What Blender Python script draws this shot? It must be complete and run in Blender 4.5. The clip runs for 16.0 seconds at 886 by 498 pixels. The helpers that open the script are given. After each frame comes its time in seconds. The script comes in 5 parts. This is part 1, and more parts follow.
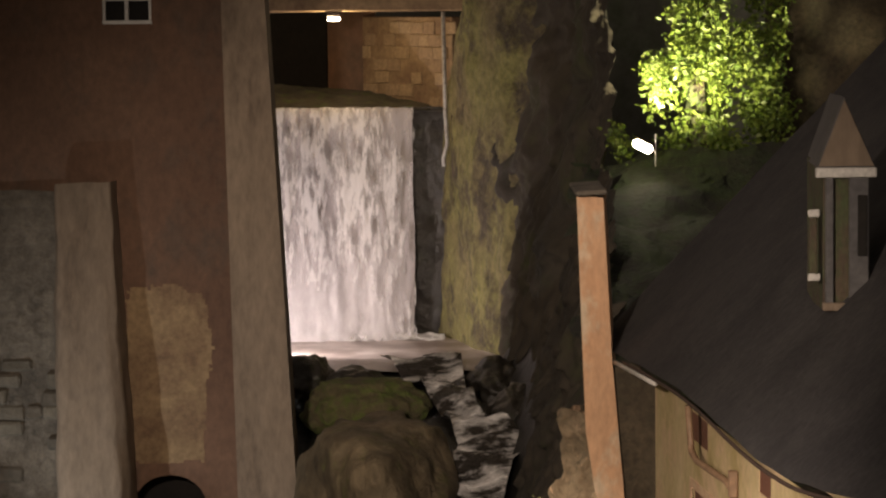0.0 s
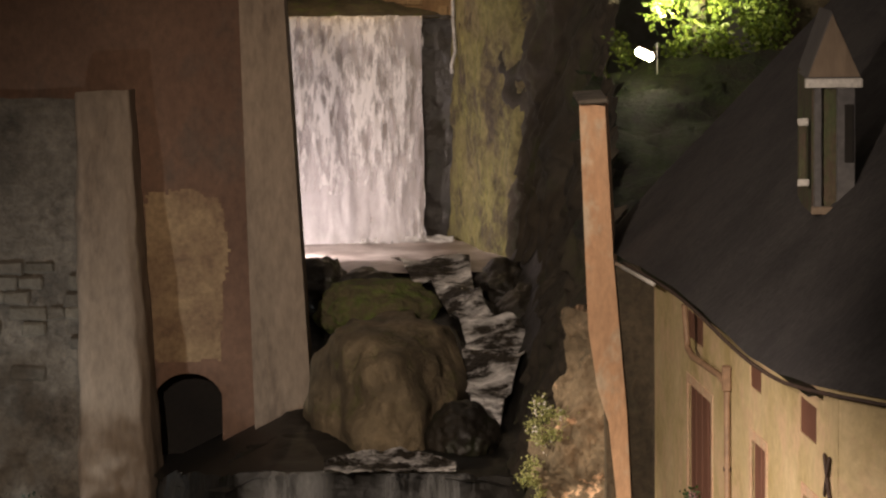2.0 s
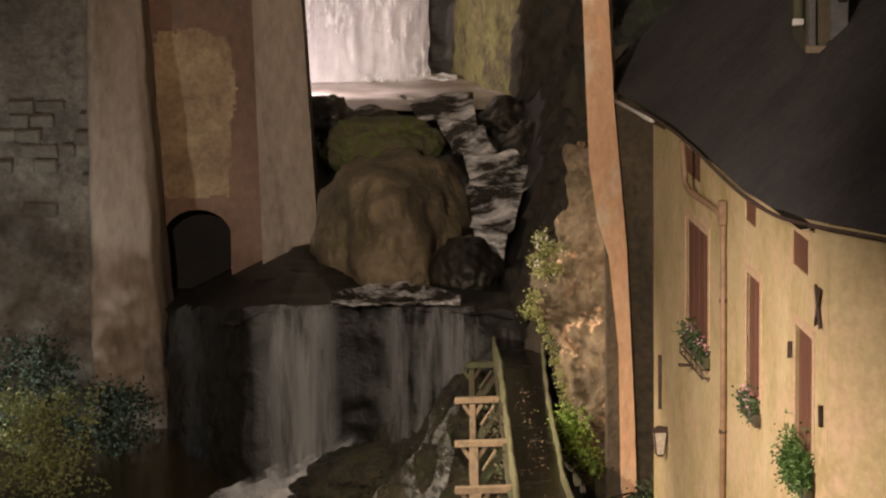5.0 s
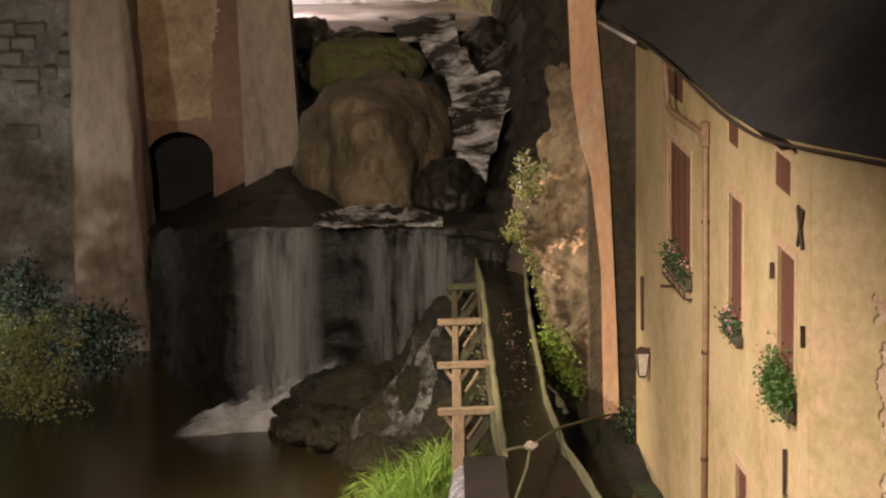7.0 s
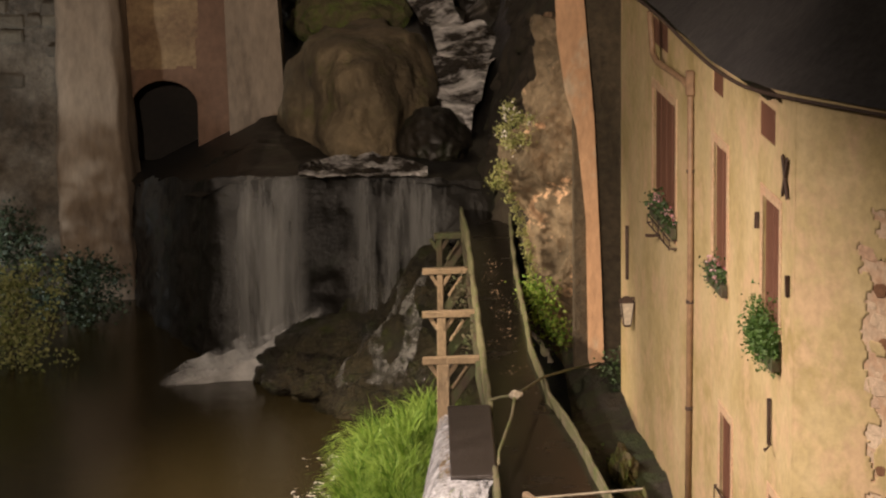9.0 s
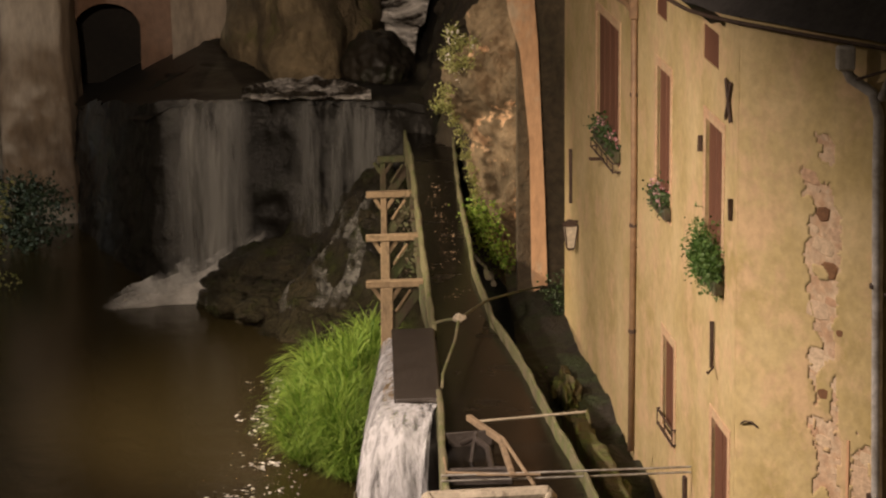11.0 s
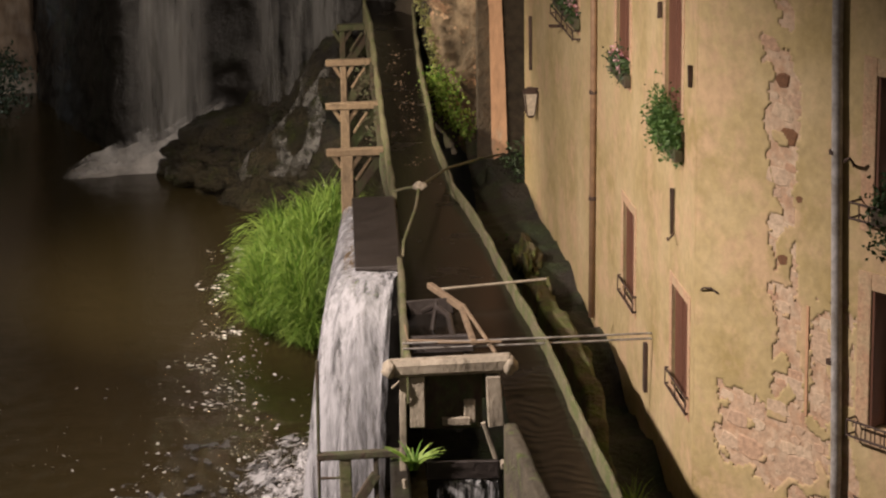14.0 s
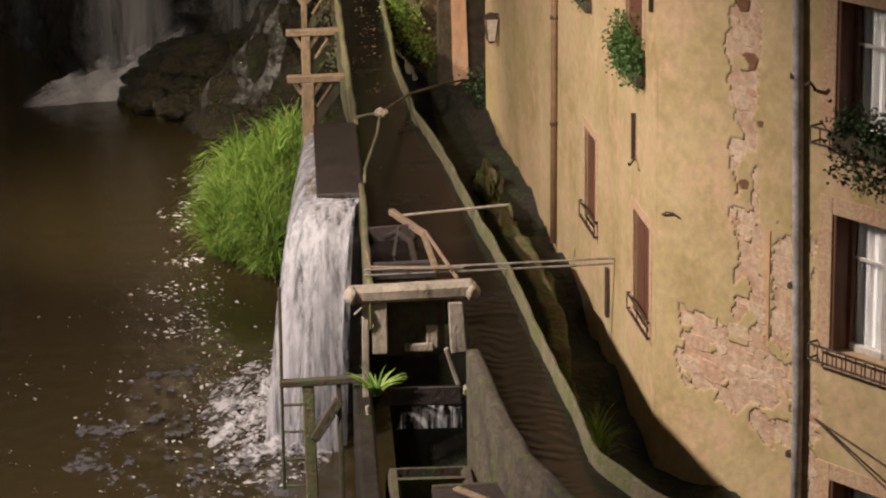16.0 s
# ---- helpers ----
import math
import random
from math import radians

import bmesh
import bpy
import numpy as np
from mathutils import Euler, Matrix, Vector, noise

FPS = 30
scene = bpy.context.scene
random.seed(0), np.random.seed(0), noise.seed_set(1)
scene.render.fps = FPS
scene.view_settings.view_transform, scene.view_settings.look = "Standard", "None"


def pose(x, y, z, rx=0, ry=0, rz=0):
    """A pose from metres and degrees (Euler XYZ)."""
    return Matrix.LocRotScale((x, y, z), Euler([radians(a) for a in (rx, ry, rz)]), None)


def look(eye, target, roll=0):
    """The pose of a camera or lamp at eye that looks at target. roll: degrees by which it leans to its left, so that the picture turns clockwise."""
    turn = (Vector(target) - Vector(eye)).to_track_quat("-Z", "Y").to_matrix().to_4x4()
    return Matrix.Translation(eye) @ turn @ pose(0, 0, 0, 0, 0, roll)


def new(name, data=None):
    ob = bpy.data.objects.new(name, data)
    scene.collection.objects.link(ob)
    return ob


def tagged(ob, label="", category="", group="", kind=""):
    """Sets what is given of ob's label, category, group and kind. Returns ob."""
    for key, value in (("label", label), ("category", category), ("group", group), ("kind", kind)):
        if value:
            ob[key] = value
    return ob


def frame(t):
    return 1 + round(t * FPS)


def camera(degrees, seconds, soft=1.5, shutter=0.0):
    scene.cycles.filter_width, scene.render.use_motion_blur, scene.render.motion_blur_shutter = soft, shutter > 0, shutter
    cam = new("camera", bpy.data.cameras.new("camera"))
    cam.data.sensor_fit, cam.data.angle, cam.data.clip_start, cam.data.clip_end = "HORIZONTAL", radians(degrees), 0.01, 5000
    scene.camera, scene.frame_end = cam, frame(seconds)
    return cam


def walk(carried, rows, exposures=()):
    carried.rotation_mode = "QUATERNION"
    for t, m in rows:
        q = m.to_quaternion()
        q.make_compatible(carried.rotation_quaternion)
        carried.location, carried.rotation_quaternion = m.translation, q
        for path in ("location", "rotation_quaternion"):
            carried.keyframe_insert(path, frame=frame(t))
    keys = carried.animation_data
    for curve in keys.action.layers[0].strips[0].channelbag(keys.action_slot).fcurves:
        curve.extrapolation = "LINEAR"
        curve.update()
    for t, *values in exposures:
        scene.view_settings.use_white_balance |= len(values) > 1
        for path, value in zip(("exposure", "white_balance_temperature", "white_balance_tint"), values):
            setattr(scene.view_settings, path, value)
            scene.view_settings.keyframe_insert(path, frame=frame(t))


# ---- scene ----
# ---- camera: a long lens turned slowly downwards from a high window ----
cam = camera(16.0, 16.0, soft=2.2)
EYE = Vector((0.0, 0.0, 15.0))
AHEAD = Vector((0.0, 0.9928, -0.1197))
# seconds, yaw, pitch, lean to the right, metres ahead of the eye
ROWS = [
    (0.0, 0.021, -4.842, 0.527, 3.34),
    (0.5, 0.038, -5.269, 0.534, 3.17),
    (1.0, 0.087, -5.679, 0.534, 2.77),
    (1.5, 0.126, -6.161, 0.555, 2.17),
    (2.0, 0.194, -6.627, 0.661, 1.21),
    (2.5, 0.247, -7.181, 0.688, 1.08),
    (3.0, 0.319, -7.769, 0.696, 0.54),
    (3.5, 0.353, -8.270, 0.760, 0.07),
    (4.0, 0.371, -8.736, 0.770, 0.00),
    (6.5, 0.072, -10.664, 0.753, 0.00),
    (7.0, 0.000, -10.999, 0.802, 0.00),
    (7.5, -0.067, -11.280, 0.822, 0.00),
    (8.0, -0.103, -11.527, 0.826, 0.00),
    (8.5, -0.150, -11.708, 0.766, 0.00),
    (11.0, -1.302, -13.329, 0.498, 0.00),
    (11.5, -1.568, -13.776, 0.438, 0.00),
    (12.0, -1.689, -14.248, 0.507, 0.00),
    (12.5, -1.749, -14.659, 0.486, 0.00),
    (13.0, -1.798, -15.039, 0.593, 0.00),
    (13.5, -1.899, -15.399, 0.594, 0.00),
    (14.0, -2.022, -15.735, 0.616, 0.00),
    (14.5, -2.201, -16.076, 0.640, 0.00),
    (15.0, -2.413, -16.430, 0.656, 0.00),
    (15.5, -2.578, -16.772, 0.695, 0.00),
    (16.0, -2.730, -17.085, 0.731, 0.00),
]
walk(cam, [(t, Matrix.Translation(EYE + AHEAD * d) @ pose(0, 0, 0, 90 + pitch, 0, yaw) @ pose(0, 0, 0, 0, 0, -lean))
           for t, yaw, pitch, lean, d in ROWS],
     exposures=[(0.0, 0.36, 6500, 10), (6.5, 0.36, 6550, 10), (8.5, 0.3, 6650, 10), (11.0, 0.0, 7100, 10), (11.6, 0.0, 6500, 10), (16.0, 0.0, 6250, 10)])

# ---- night: a dim sky, one street lamp, floodlights at the falls, unseen fill spots ----
world = bpy.data.worlds.new("night")
scene.world = world
world.use_nodes = True
bg = world.node_tree.nodes["Background"]
bg.inputs["Color"].default_value = (0.62, 0.5, 0.4, 1)
bg.inputs["Strength"].default_value = 0.15


def lamp(name, kind, eye, target, power, colour, size=0.2, cone=None, blend=0.5):
    data = bpy.data.lights.new(name, kind)
    data.energy, data.color = power, colour
    if kind == "AREA":
        data.shape, data.size = "DISK", size
    else:
        data.shadow_soft_size = size
    if cone:
        data.spot_size, data.spot_blend = radians(cone), blend
    ob = new(name, data)
    ob.matrix_world = look(eye, target)
    return ob


lamp("street_light", "SPOT", (-7.4, 31.6, 12.7), (4.0, 38.6, -4.4), 15600, (1.0, 0.82, 0.73), 0.3, 86, 1.0)
lamp("bridge_fill_light", "SPOT", (-6.8, 15.0, 17.5), (0.3, 56.0, 4.5), 24000, (1.0, 0.81, 0.66), 0.6, 38, 0.7)
lamp("falls_fill_light", "SPOT", (-6.8, 15.0, 17.8), (0.0, 66.0, 9.4), 11500, (1.0, 0.81, 0.66), 0.6, 19, 0.8)
lamp("bank_fill_light", "SPOT", (-9.2, 46.0, 10.0), (0.4, 52.0, 1.4), 13000, (1.0, 0.81, 0.62), 0.3, 60, 1.0)
lamp("fall_flood_light", "SPOT", (-4.4, 75.4, 6.7), (-2.2, 80.0, 8.6), 860, (1.0, 0.84, 0.80), 0.2, 155, 0.5)
lamp("ivy_flood_light", "SPOT", (4.15, 66.7, 11.5), (4.95, 68.6, 13.3), 3300, (1.0, 0.90, 0.55), 0.12, 95, 0.8)
lamp("bridge_light", "POINT", (-2.6, 79.3, 13.4), (0, 80, 12), 95, (1.0, 0.72, 0.4), 0.08)
lamp("mill_fill_light", "SPOT", (-11.6, 58.8, 0.8), (-9.0, 66.5, 2.2), 1700, (0.92, 0.97, 1.0), 0.2, 96, 1.0)


# ---- materials ----
def nodes_of(name):
    m = bpy.data.materials.new(name)
    m.use_nodes = True
    return m, m.node_tree.nodes, m.node_tree.links, m.node_tree.nodes["Principled BSDF"]


def ramp_of(nodes, stops):
    r = nodes.new("ShaderNodeValToRGB")
    while len(r.color_ramp.elements) < len(stops):
        r.color_ramp.elements.new(0.5)
    for e, (p, c) in zip(r.color_ramp.elements, stops):
        e.position, e.color = p, (*c, 1)
    return r


def noise_of(nodes, links, scale, detail=6, stretch=(1, 1, 1), rough=0.6):
    g = nodes.new("ShaderNodeNewGeometry")
    mp = nodes.new("ShaderNodeMapping")
    mp.inputs["Scale"].default_value = stretch
    links.new(g.outputs["Position"], mp.inputs["Vector"])
    n = nodes.new("ShaderNodeTexNoise")
    n.inputs["Scale"].default_value, n.inputs["Detail"].default_value = scale, detail
    n.inputs["Roughness"].default_value = rough
    links.new(mp.outputs["Vector"], n.inputs["Vector"])
    return n


def surface(name, a, b, c=None, scale=1.5, fine=18.0, rough=0.85, bump=0.5, stretch=(1, 1, 1), mask=(0.42, 0.62), dist=0.04,
            spread=0.25, metal=0.0):
    """Two colours mixed by coarse noise, mottled by fine noise, a third colour in worn or grown patches."""
    m, N, L, p = nodes_of(name)
    n1 = noise_of(N, L, scale, 8, stretch)
    r1 = ramp_of(N, [(0.32, a), (0.68, b)])
    L.new(n1.outputs["Fac"], r1.inputs["Fac"])
    n2 = noise_of(N, L, fine, 6, stretch)
    r2 = ramp_of(N, [(0.3, (1 - spread,) * 3), (0.7, (1 + spread * 0.6,) * 3)])
    L.new(n2.outputs["Fac"], r2.inputs["Fac"])
    col = r1.outputs["Color"]
    if c:
        n3 = noise_of(N, L, scale * 1.7, 9, stretch, 0.7)
        r3 = ramp_of(N, [(mask[0], (0, 0, 0)), (mask[1], (1, 1, 1))])
        L.new(n3.outputs["Fac"], r3.inputs["Fac"])
        mx = N.new("ShaderNodeMix")
        mx.data_type = "RGBA"
        L.new(r3.outputs["Color"], mx.inputs["Factor"])
        L.new(col, mx.inputs["A"])
        mx.inputs["B"].default_value = (*c, 1)
        col = mx.outputs["Result"]
    mu = N.new("ShaderNodeMix")
    mu.data_type, mu.blend_type = "RGBA", "MULTIPLY"
    mu.inputs["Factor"].default_value = 1
    L.new(col, mu.inputs["A"])
    L.new(r2.outputs["Color"], mu.inputs["B"])
    L.new(mu.outputs["Result"], p.inputs["Base Color"])
    p.inputs["Roughness"].default_value, p.inputs["Metallic"].default_value = rough, metal
    if bump:
        bn = N.new("ShaderNodeBump")
        bn.inputs["Strength"].default_value, bn.inputs["Distance"].default_value = bump, dist
        ad = N.new("ShaderNodeMath")
        L.new(n1.outputs["Fac"], ad.inputs[0])
        L.new(n2.outputs["Fac"], ad.inputs[1])
        L.new(ad.outputs[0], bn.inputs["Height"])
        L.new(bn.outputs["Normal"], p.inputs["Normal"])
    return m


def varied(name, cols, rough=0.8, fine=25.0, bump=0.4, trans=0.0, dist=0.02):
    """A colour picked piece by piece, with fine mottling."""
    m, N, L, p = nodes_of(name)
    oi = N.new("ShaderNodeObjectInfo")
    gi = N.new("ShaderNodeNewGeometry")
    ad = N.new("ShaderNodeMath")
    fr = N.new("ShaderNodeMath")
    fr.operation = "FRACT"
    L.new(oi.outputs["Random"], ad.inputs[0])
    L.new(gi.outputs["Random Per Island"], ad.inputs[1])
    L.new(ad.outputs[0], fr.inputs[0])
    r = ramp_of(N, [(i / max(1, len(cols) - 1), c) for i, c in enumerate(cols)])
    L.new(fr.outputs[0], r.inputs["Fac"])
    n = noise_of(N, L, fine)
    r2 = ramp_of(N, [(0.3, (0.7, 0.7, 0.7)), (0.7, (1.15, 1.15, 1.15))])
    L.new(n.outputs["Fac"], r2.inputs["Fac"])
    mu = N.new("ShaderNodeMix")
    mu.data_type, mu.blend_type = "RGBA", "MULTIPLY"
    mu.inputs["Factor"].default_value = 1
    L.new(r.outputs["Color"], mu.inputs["A"])
    L.new(r2.outputs["Color"], mu.inputs["B"])
    L.new(mu.outputs["Result"], p.inputs["Base Color"])
    p.inputs["Roughness"].default_value = rough
    if trans:
        p.inputs["Subsurface Weight"].default_value = 0
        tr = N.new("ShaderNodeBsdfTranslucent")
        L.new(mu.outputs["Result"], tr.inputs["Color"])
        ms = N.new("ShaderNodeMixShader")
        ms.inputs["Fac"].default_value = trans
        L.new(p.outputs[0], ms.inputs[1])
        L.new(tr.outputs[0], ms.inputs[2])
        L.new(ms.outputs[0], N["Material Output"].inputs["Surface"])
    if bump:
        bn = N.new("ShaderNodeBump")
        bn.inputs["Strength"].default_value, bn.inputs["Distance"].default_value = bump, dist
        L.new(n.outputs["Fac"], bn.inputs["Height"])
        L.new(bn.outputs["Normal"], p.inputs["Normal"])
    return m


def falling(name, colour, scale, cover, stretch=(1, 1, 0.12), rough=0.45, edge=0.13, fade=0.0, rise=0.0):
    """White water in strands: streaks of foam with gaps between them."""
    m, N, L, p = nodes_of(name)
    n = noise_of(N, L, scale, 5, stretch, 0.65)
    n2 = noise_of(N, L, scale * 0.28, 3, (1, 1, 0.2), 0.5)
    ad = N.new("ShaderNodeMath")
    ad.operation = "MULTIPLY_ADD"
    L.new(n2.outputs["Fac"], ad.inputs[0])
    ad.inputs[1].default_value = 0.7
    L.new(n.outputs["Fac"], ad.inputs[2])
    r = ramp_of(N, [(cover - edge, (0, 0, 0)), (cover + edge, (1, 1, 1))])
    L.new(ad.outputs[0], r.inputs["Fac"])
    cover_out = r.outputs["Color"]
    if fade:
        # the veil thins out towards its two sides
        tc, sx = N.new("ShaderNodeTexCoord"), N.new("ShaderNodeSeparateXYZ")
        L.new(tc.outputs["Generated"], sx.inputs[0])
        side = ramp_of(N, [(0.0, (0, 0, 0)), (fade, (1, 1, 1)), (1 - fade, (1, 1, 1)), (1.0, (0, 0, 0))])
        L.new(sx.outputs["X"], side.inputs["Fac"])
        mu = N.new("ShaderNodeMath")
        mu.operation = "MULTIPLY"
        L.new(r.outputs["Color"], mu.inputs[0])
        L.new(side.outputs["Color"], mu.inputs[1])
        cover_out = mu.outputs[0]
    if rise:
        # spray thins out upwards
        tc, sx = N.new("ShaderNodeTexCoord"), N.new("ShaderNodeSeparateXYZ")
        L.new(tc.outputs["Generated"], sx.inputs[0])
        high = ramp_of(N, [(0.0, (rise,) * 3), (1.0, (0, 0, 0))])
        L.new(sx.outputs["Z"], high.inputs["Fac"])
        up = N.new("ShaderNodeMath")
        up.operation = "MULTIPLY"
        L.new(cover_out, up.inputs[0])
        L.new(high.outputs["Color"], up.inputs[1])
        cover_out = up.outputs[0]
    p.inputs["Base Color"].default_value = (*colour, 1)
    p.inputs["Roughness"].default_value = rough
    tr = N.new("ShaderNodeBsdfTransparent")
    tl = N.new("ShaderNodeBsdfTranslucent")
    tl.inputs["Color"].default_value = (*colour, 1)
    m1 = N.new("ShaderNodeMixShader")
    m1.inputs["Fac"].default_value = 0.35
    L.new(p.outputs[0], m1.inputs[1])
    L.new(tl.outputs[0], m1.inputs[2])
    ms = N.new("ShaderNodeMixShader")
    L.new(cover_out, ms.inputs["Fac"])
    L.new(tr.outputs[0], ms.inputs[1])
    L.new(m1.outputs[0], ms.inputs[2])
    L.new(ms.outputs[0], N["Material Output"].inputs["Surface"])
    bn = N.new("ShaderNodeBump")
    bn.inputs["Strength"].default_value, bn.inputs["Distance"].default_value = 0.8, 0.08
    L.new(n.outputs["Fac"], bn.inputs["Height"])
    L.new(bn.outputs["Normal"], p.inputs["Normal"])
    return m


def flowing(name, dark, foam, scale, cover, stretch=(1, 0.4, 1), rough=0.12, bump=0.35, dist=0.05, wave=6.0, soft=0.1):
    """Dark running water with foam in patches."""
    m, N, L, p = nodes_of(name)
    p.inputs["IOR"].default_value = 1.33
    n = noise_of(N, L, scale, 7, stretch, 0.65)
    r = ramp_of(N, [(cover - soft, dark), (cover + soft, foam)])
    L.new(n.outputs["Fac"], r.inputs["Fac"])
    L.new(r.outputs["Color"], p.inputs["Base Color"])
    rr = ramp_of(N, [(cover - soft, (rough,) * 3), (cover + soft, (0.6,) * 3)])
    L.new(n.outputs["Fac"], rr.inputs["Fac"])
    L.new(rr.outputs["Color"], p.inputs["Roughness"])
    w = noise_of(N, L, wave, 3, stretch)
    ad = N.new("ShaderNodeMath")
    L.new(n.outputs["Fac"], ad.inputs[0])
    L.new(w.outputs["Fac"], ad.inputs[1])
    bn = N.new("ShaderNodeBump")
    bn.inputs["Strength"].default_value, bn.inputs["Distance"].default_value = bump, dist
    L.new(ad.outputs[0], bn.inputs["Height"])
    L.new(bn.outputs["Normal"], p.inputs["Normal"])
    return m


def glowing(name, colour, power):
    m, N, L, p = nodes_of(name)
    p.inputs["Emission Color"].default_value = (*colour, 1)
    p.inputs["Emission Strength"].default_value = power
    return m


def clear(name, tint, rough=0.03):
    m, N, L, p = nodes_of(name)
    p.inputs["Base Color"].default_value = (*tint, 1)
    p.inputs["Roughness"].default_value = rough
    p.inputs["Transmission Weight"].default_value = 1
    p.inputs["IOR"].default_value = 1.45
    return m


M_PLASTER = surface("ochre_plaster", (0.37, 0.285, 0.115), (0.57, 0.45, 0.25), (0.54, 0.385, 0.22), 0.75, 8, 0.92, 0.22, mask=(0.49, 0.61), dist=0.05, spread=0.15)
M_ORANGE = surface("orange_plaster", (0.51, 0.29, 0.16), (0.57, 0.35, 0.205), (0.55, 0.42, 0.29), 0.8, 9, 0.9, 0.5, (1, 1, 0.5), (0.52, 0.62), spread=0.2)
M_TRIM = surface("pink_sandstone_trim", (0.49, 0.30, 0.18), (0.57, 0.37, 0.23), (0.53, 0.40, 0.24), 1.6, 22, 0.88, 0.4)
M_SHUT = surface("red_brown_shutter_paint", (0.13, 0.055, 0.033), (0.17, 0.075, 0.045), None, 1.2, 18, 0.6, 0.3, (1, 1, 0.2))
M_DARKWOOD = surface("dark_weathered_wood", (0.05, 0.035, 0.025), (0.10, 0.07, 0.045), (0.07, 0.09, 0.035), 2.0, 20, 0.85, 0.6, (1, 1, 0.6))
M_WOOD = surface("tan_weathered_wood", (0.20, 0.142, 0.086), (0.30, 0.218, 0.138), (0.10, 0.072, 0.045), 2.2, 24, 0.85, 0.6, (1, 1, 0.5), (0.55, 0.7))
M_PALEWOOD = surface("bleached_mill_wood", (0.28, 0.24, 0.175), (0.40, 0.345, 0.26), (0.12, 0.10, 0.07), 2.4, 20, 0.85, 0.5, (1, 1, 0.5), (0.54, 0.68))
M_MOSSWOOD = surface("mossy_plank", (0.12, 0.10, 0.06), (0.22, 0.19, 0.115), (0.105, 0.125, 0.04), 1.8, 22, 0.9, 0.7)
M_ROOF = surface("dark_slate", (0.076, 0.071, 0.071), (0.105, 0.098, 0.096), (0.122, 0.113, 0.108), 0.6, 10, 0.75, 0.4)
M_ROCK = surface("wet_dark_rock", (0.014, 0.012, 0.0095), (0.04, 0.033, 0.024), (0.028, 0.033, 0.014), 0.7, 7, 0.42, 0.7, mask=(0.55, 0.7), dist=0.06)
M_FLANK = surface("dull_earthy_rock", (0.024, 0.019, 0.013), (0.062, 0.048, 0.031), (0.042, 0.044, 0.016), 0.35, 4, 0.9, 0.5, mask=(0.52, 0.7), dist=0.06)
M_BOULDER = surface("brown_sandstone_boulder", (0.10, 0.076, 0.044), (0.27, 0.205, 0.12), (0.14, 0.135, 0.045), 0.7, 5, 0.8, 0.9, mask=(0.54, 0.68), dist=0.12, spread=0.35)
M_CLIFF = surface("shaded_wet_rock", (0.006, 0.0055, 0.0048), (0.016, 0.0135, 0.0105), (0.011, 0.013, 0.006), 0.7, 7, 0.5, 0.7, mask=(0.55, 0.7), dist=0.06)
M_PLANT = varied("window_plant_leaf", [(0.045, 0.11, 0.02), (0.08, 0.17, 0.03), (0.12, 0.21, 0.05)], 0.55, 8, 0, 0.2)
M_WETPLANK = surface("dark_wet_plank", (0.03, 0.024, 0.02), (0.055, 0.045, 0.04), None, 2.0, 16, 0.4, 0.4)
M_CASCADE = flowing("stepped_cascade_water", (0.03, 0.025, 0.02), (0.85, 0.81, 0.78), 1.5, 0.54, (0.6, 1.1, 1), 0.15, 0.8, 0.12, 6.0, 0.09)
M_OUTCROP = surface("flaking_brown_rock", (0.065, 0.05, 0.029), (0.25, 0.185, 0.115), (0.52, 0.34, 0.21), 0.9, 8, 0.9, 0.9, (1, 1, 0.8), (0.575, 0.615), dist=0.1, spread=0.35)
M_APRON = surface("glistening_wet_rock", (0.012, 0.011, 0.0075), (0.055, 0.047, 0.029), (0.036, 0.042, 0.014), 1.1, 9, 0.13, 1.0, mask=(0.5, 0.65), dist=0.16)
M_MOSSROCK = surface("mossy_rock", (0.09, 0.075, 0.04), (0.16, 0.13, 0.06), (0.12, 0.16, 0.03), 1.2, 9, 0.85, 1.0, mask=(0.45, 0.6), dist=0.1)
M_MOSSWALL = surface("moss_stained_wall", (0.14, 0.105, 0.058), (0.20, 0.19, 0.055), (0.06, 0.046, 0.027), 0.45, 5, 0.9, 0.8, (1, 1, 0.9), (0.48, 0.6), dist=0.1, spread=0.4)
M_EARTH = surface("dark_wet_earth", (0.016, 0.014, 0.011), (0.038, 0.032, 0.023), (0.032, 0.046, 0.016), 0.8, 9, 0.8, 1.0, dist=0.1)
M_HAZE = surface("hazy_wooded_hill", (0.10, 0.098, 0.088), (0.17, 0.16, 0.14), (0.09, 0.10, 0.07), 0.25, 3, 0.95, 0.3)
M_BRICKWALL = surface("red_brown_render", (0.105, 0.056, 0.034), (0.165, 0.092, 0.056), (0.085, 0.06, 0.043), 0.35, 6, 0.9, 0.6, (1, 1, 0.7), (0.52, 0.7))
M_CONCRETE = surface("stained_grey_concrete", (0.16, 0.118, 0.082), (0.24, 0.18, 0.127), (0.10, 0.07, 0.048), 0.4, 7, 0.9, 0.6, (1, 1, 0.35), (0.5, 0.68))
M_TANPATCH = surface("tan_render_patch", (0.22, 0.145, 0.075), (0.28, 0.19, 0.10), (0.15, 0.09, 0.05), 0.5, 8, 0.9, 0.5)
M_GREYSTONE = surface("grey_mill_masonry", (0.085, 0.070, 0.052), (0.18, 0.150, 0.115), (0.045, 0.037, 0.028), 0.5, 6, 0.9, 0.9, mask=(0.50, 0.68), dist=0.1, spread=0.35)
M_STONE = varied("red_sandstone", [(0.53, 0.36, 0.245), (0.60, 0.46, 0.31), (0.52, 0.36, 0.24), (0.61, 0.48, 0.33), (0.56, 0.41, 0.28), (0.50, 0.31, 0.19)], 0.9, 16, 0.6, 0.0, 0.03)
M_BROWNSTONE = varied("brown_corner_stone", [(0.20, 0.095, 0.04), (0.26, 0.13, 0.055), (0.17, 0.08, 0.036)])
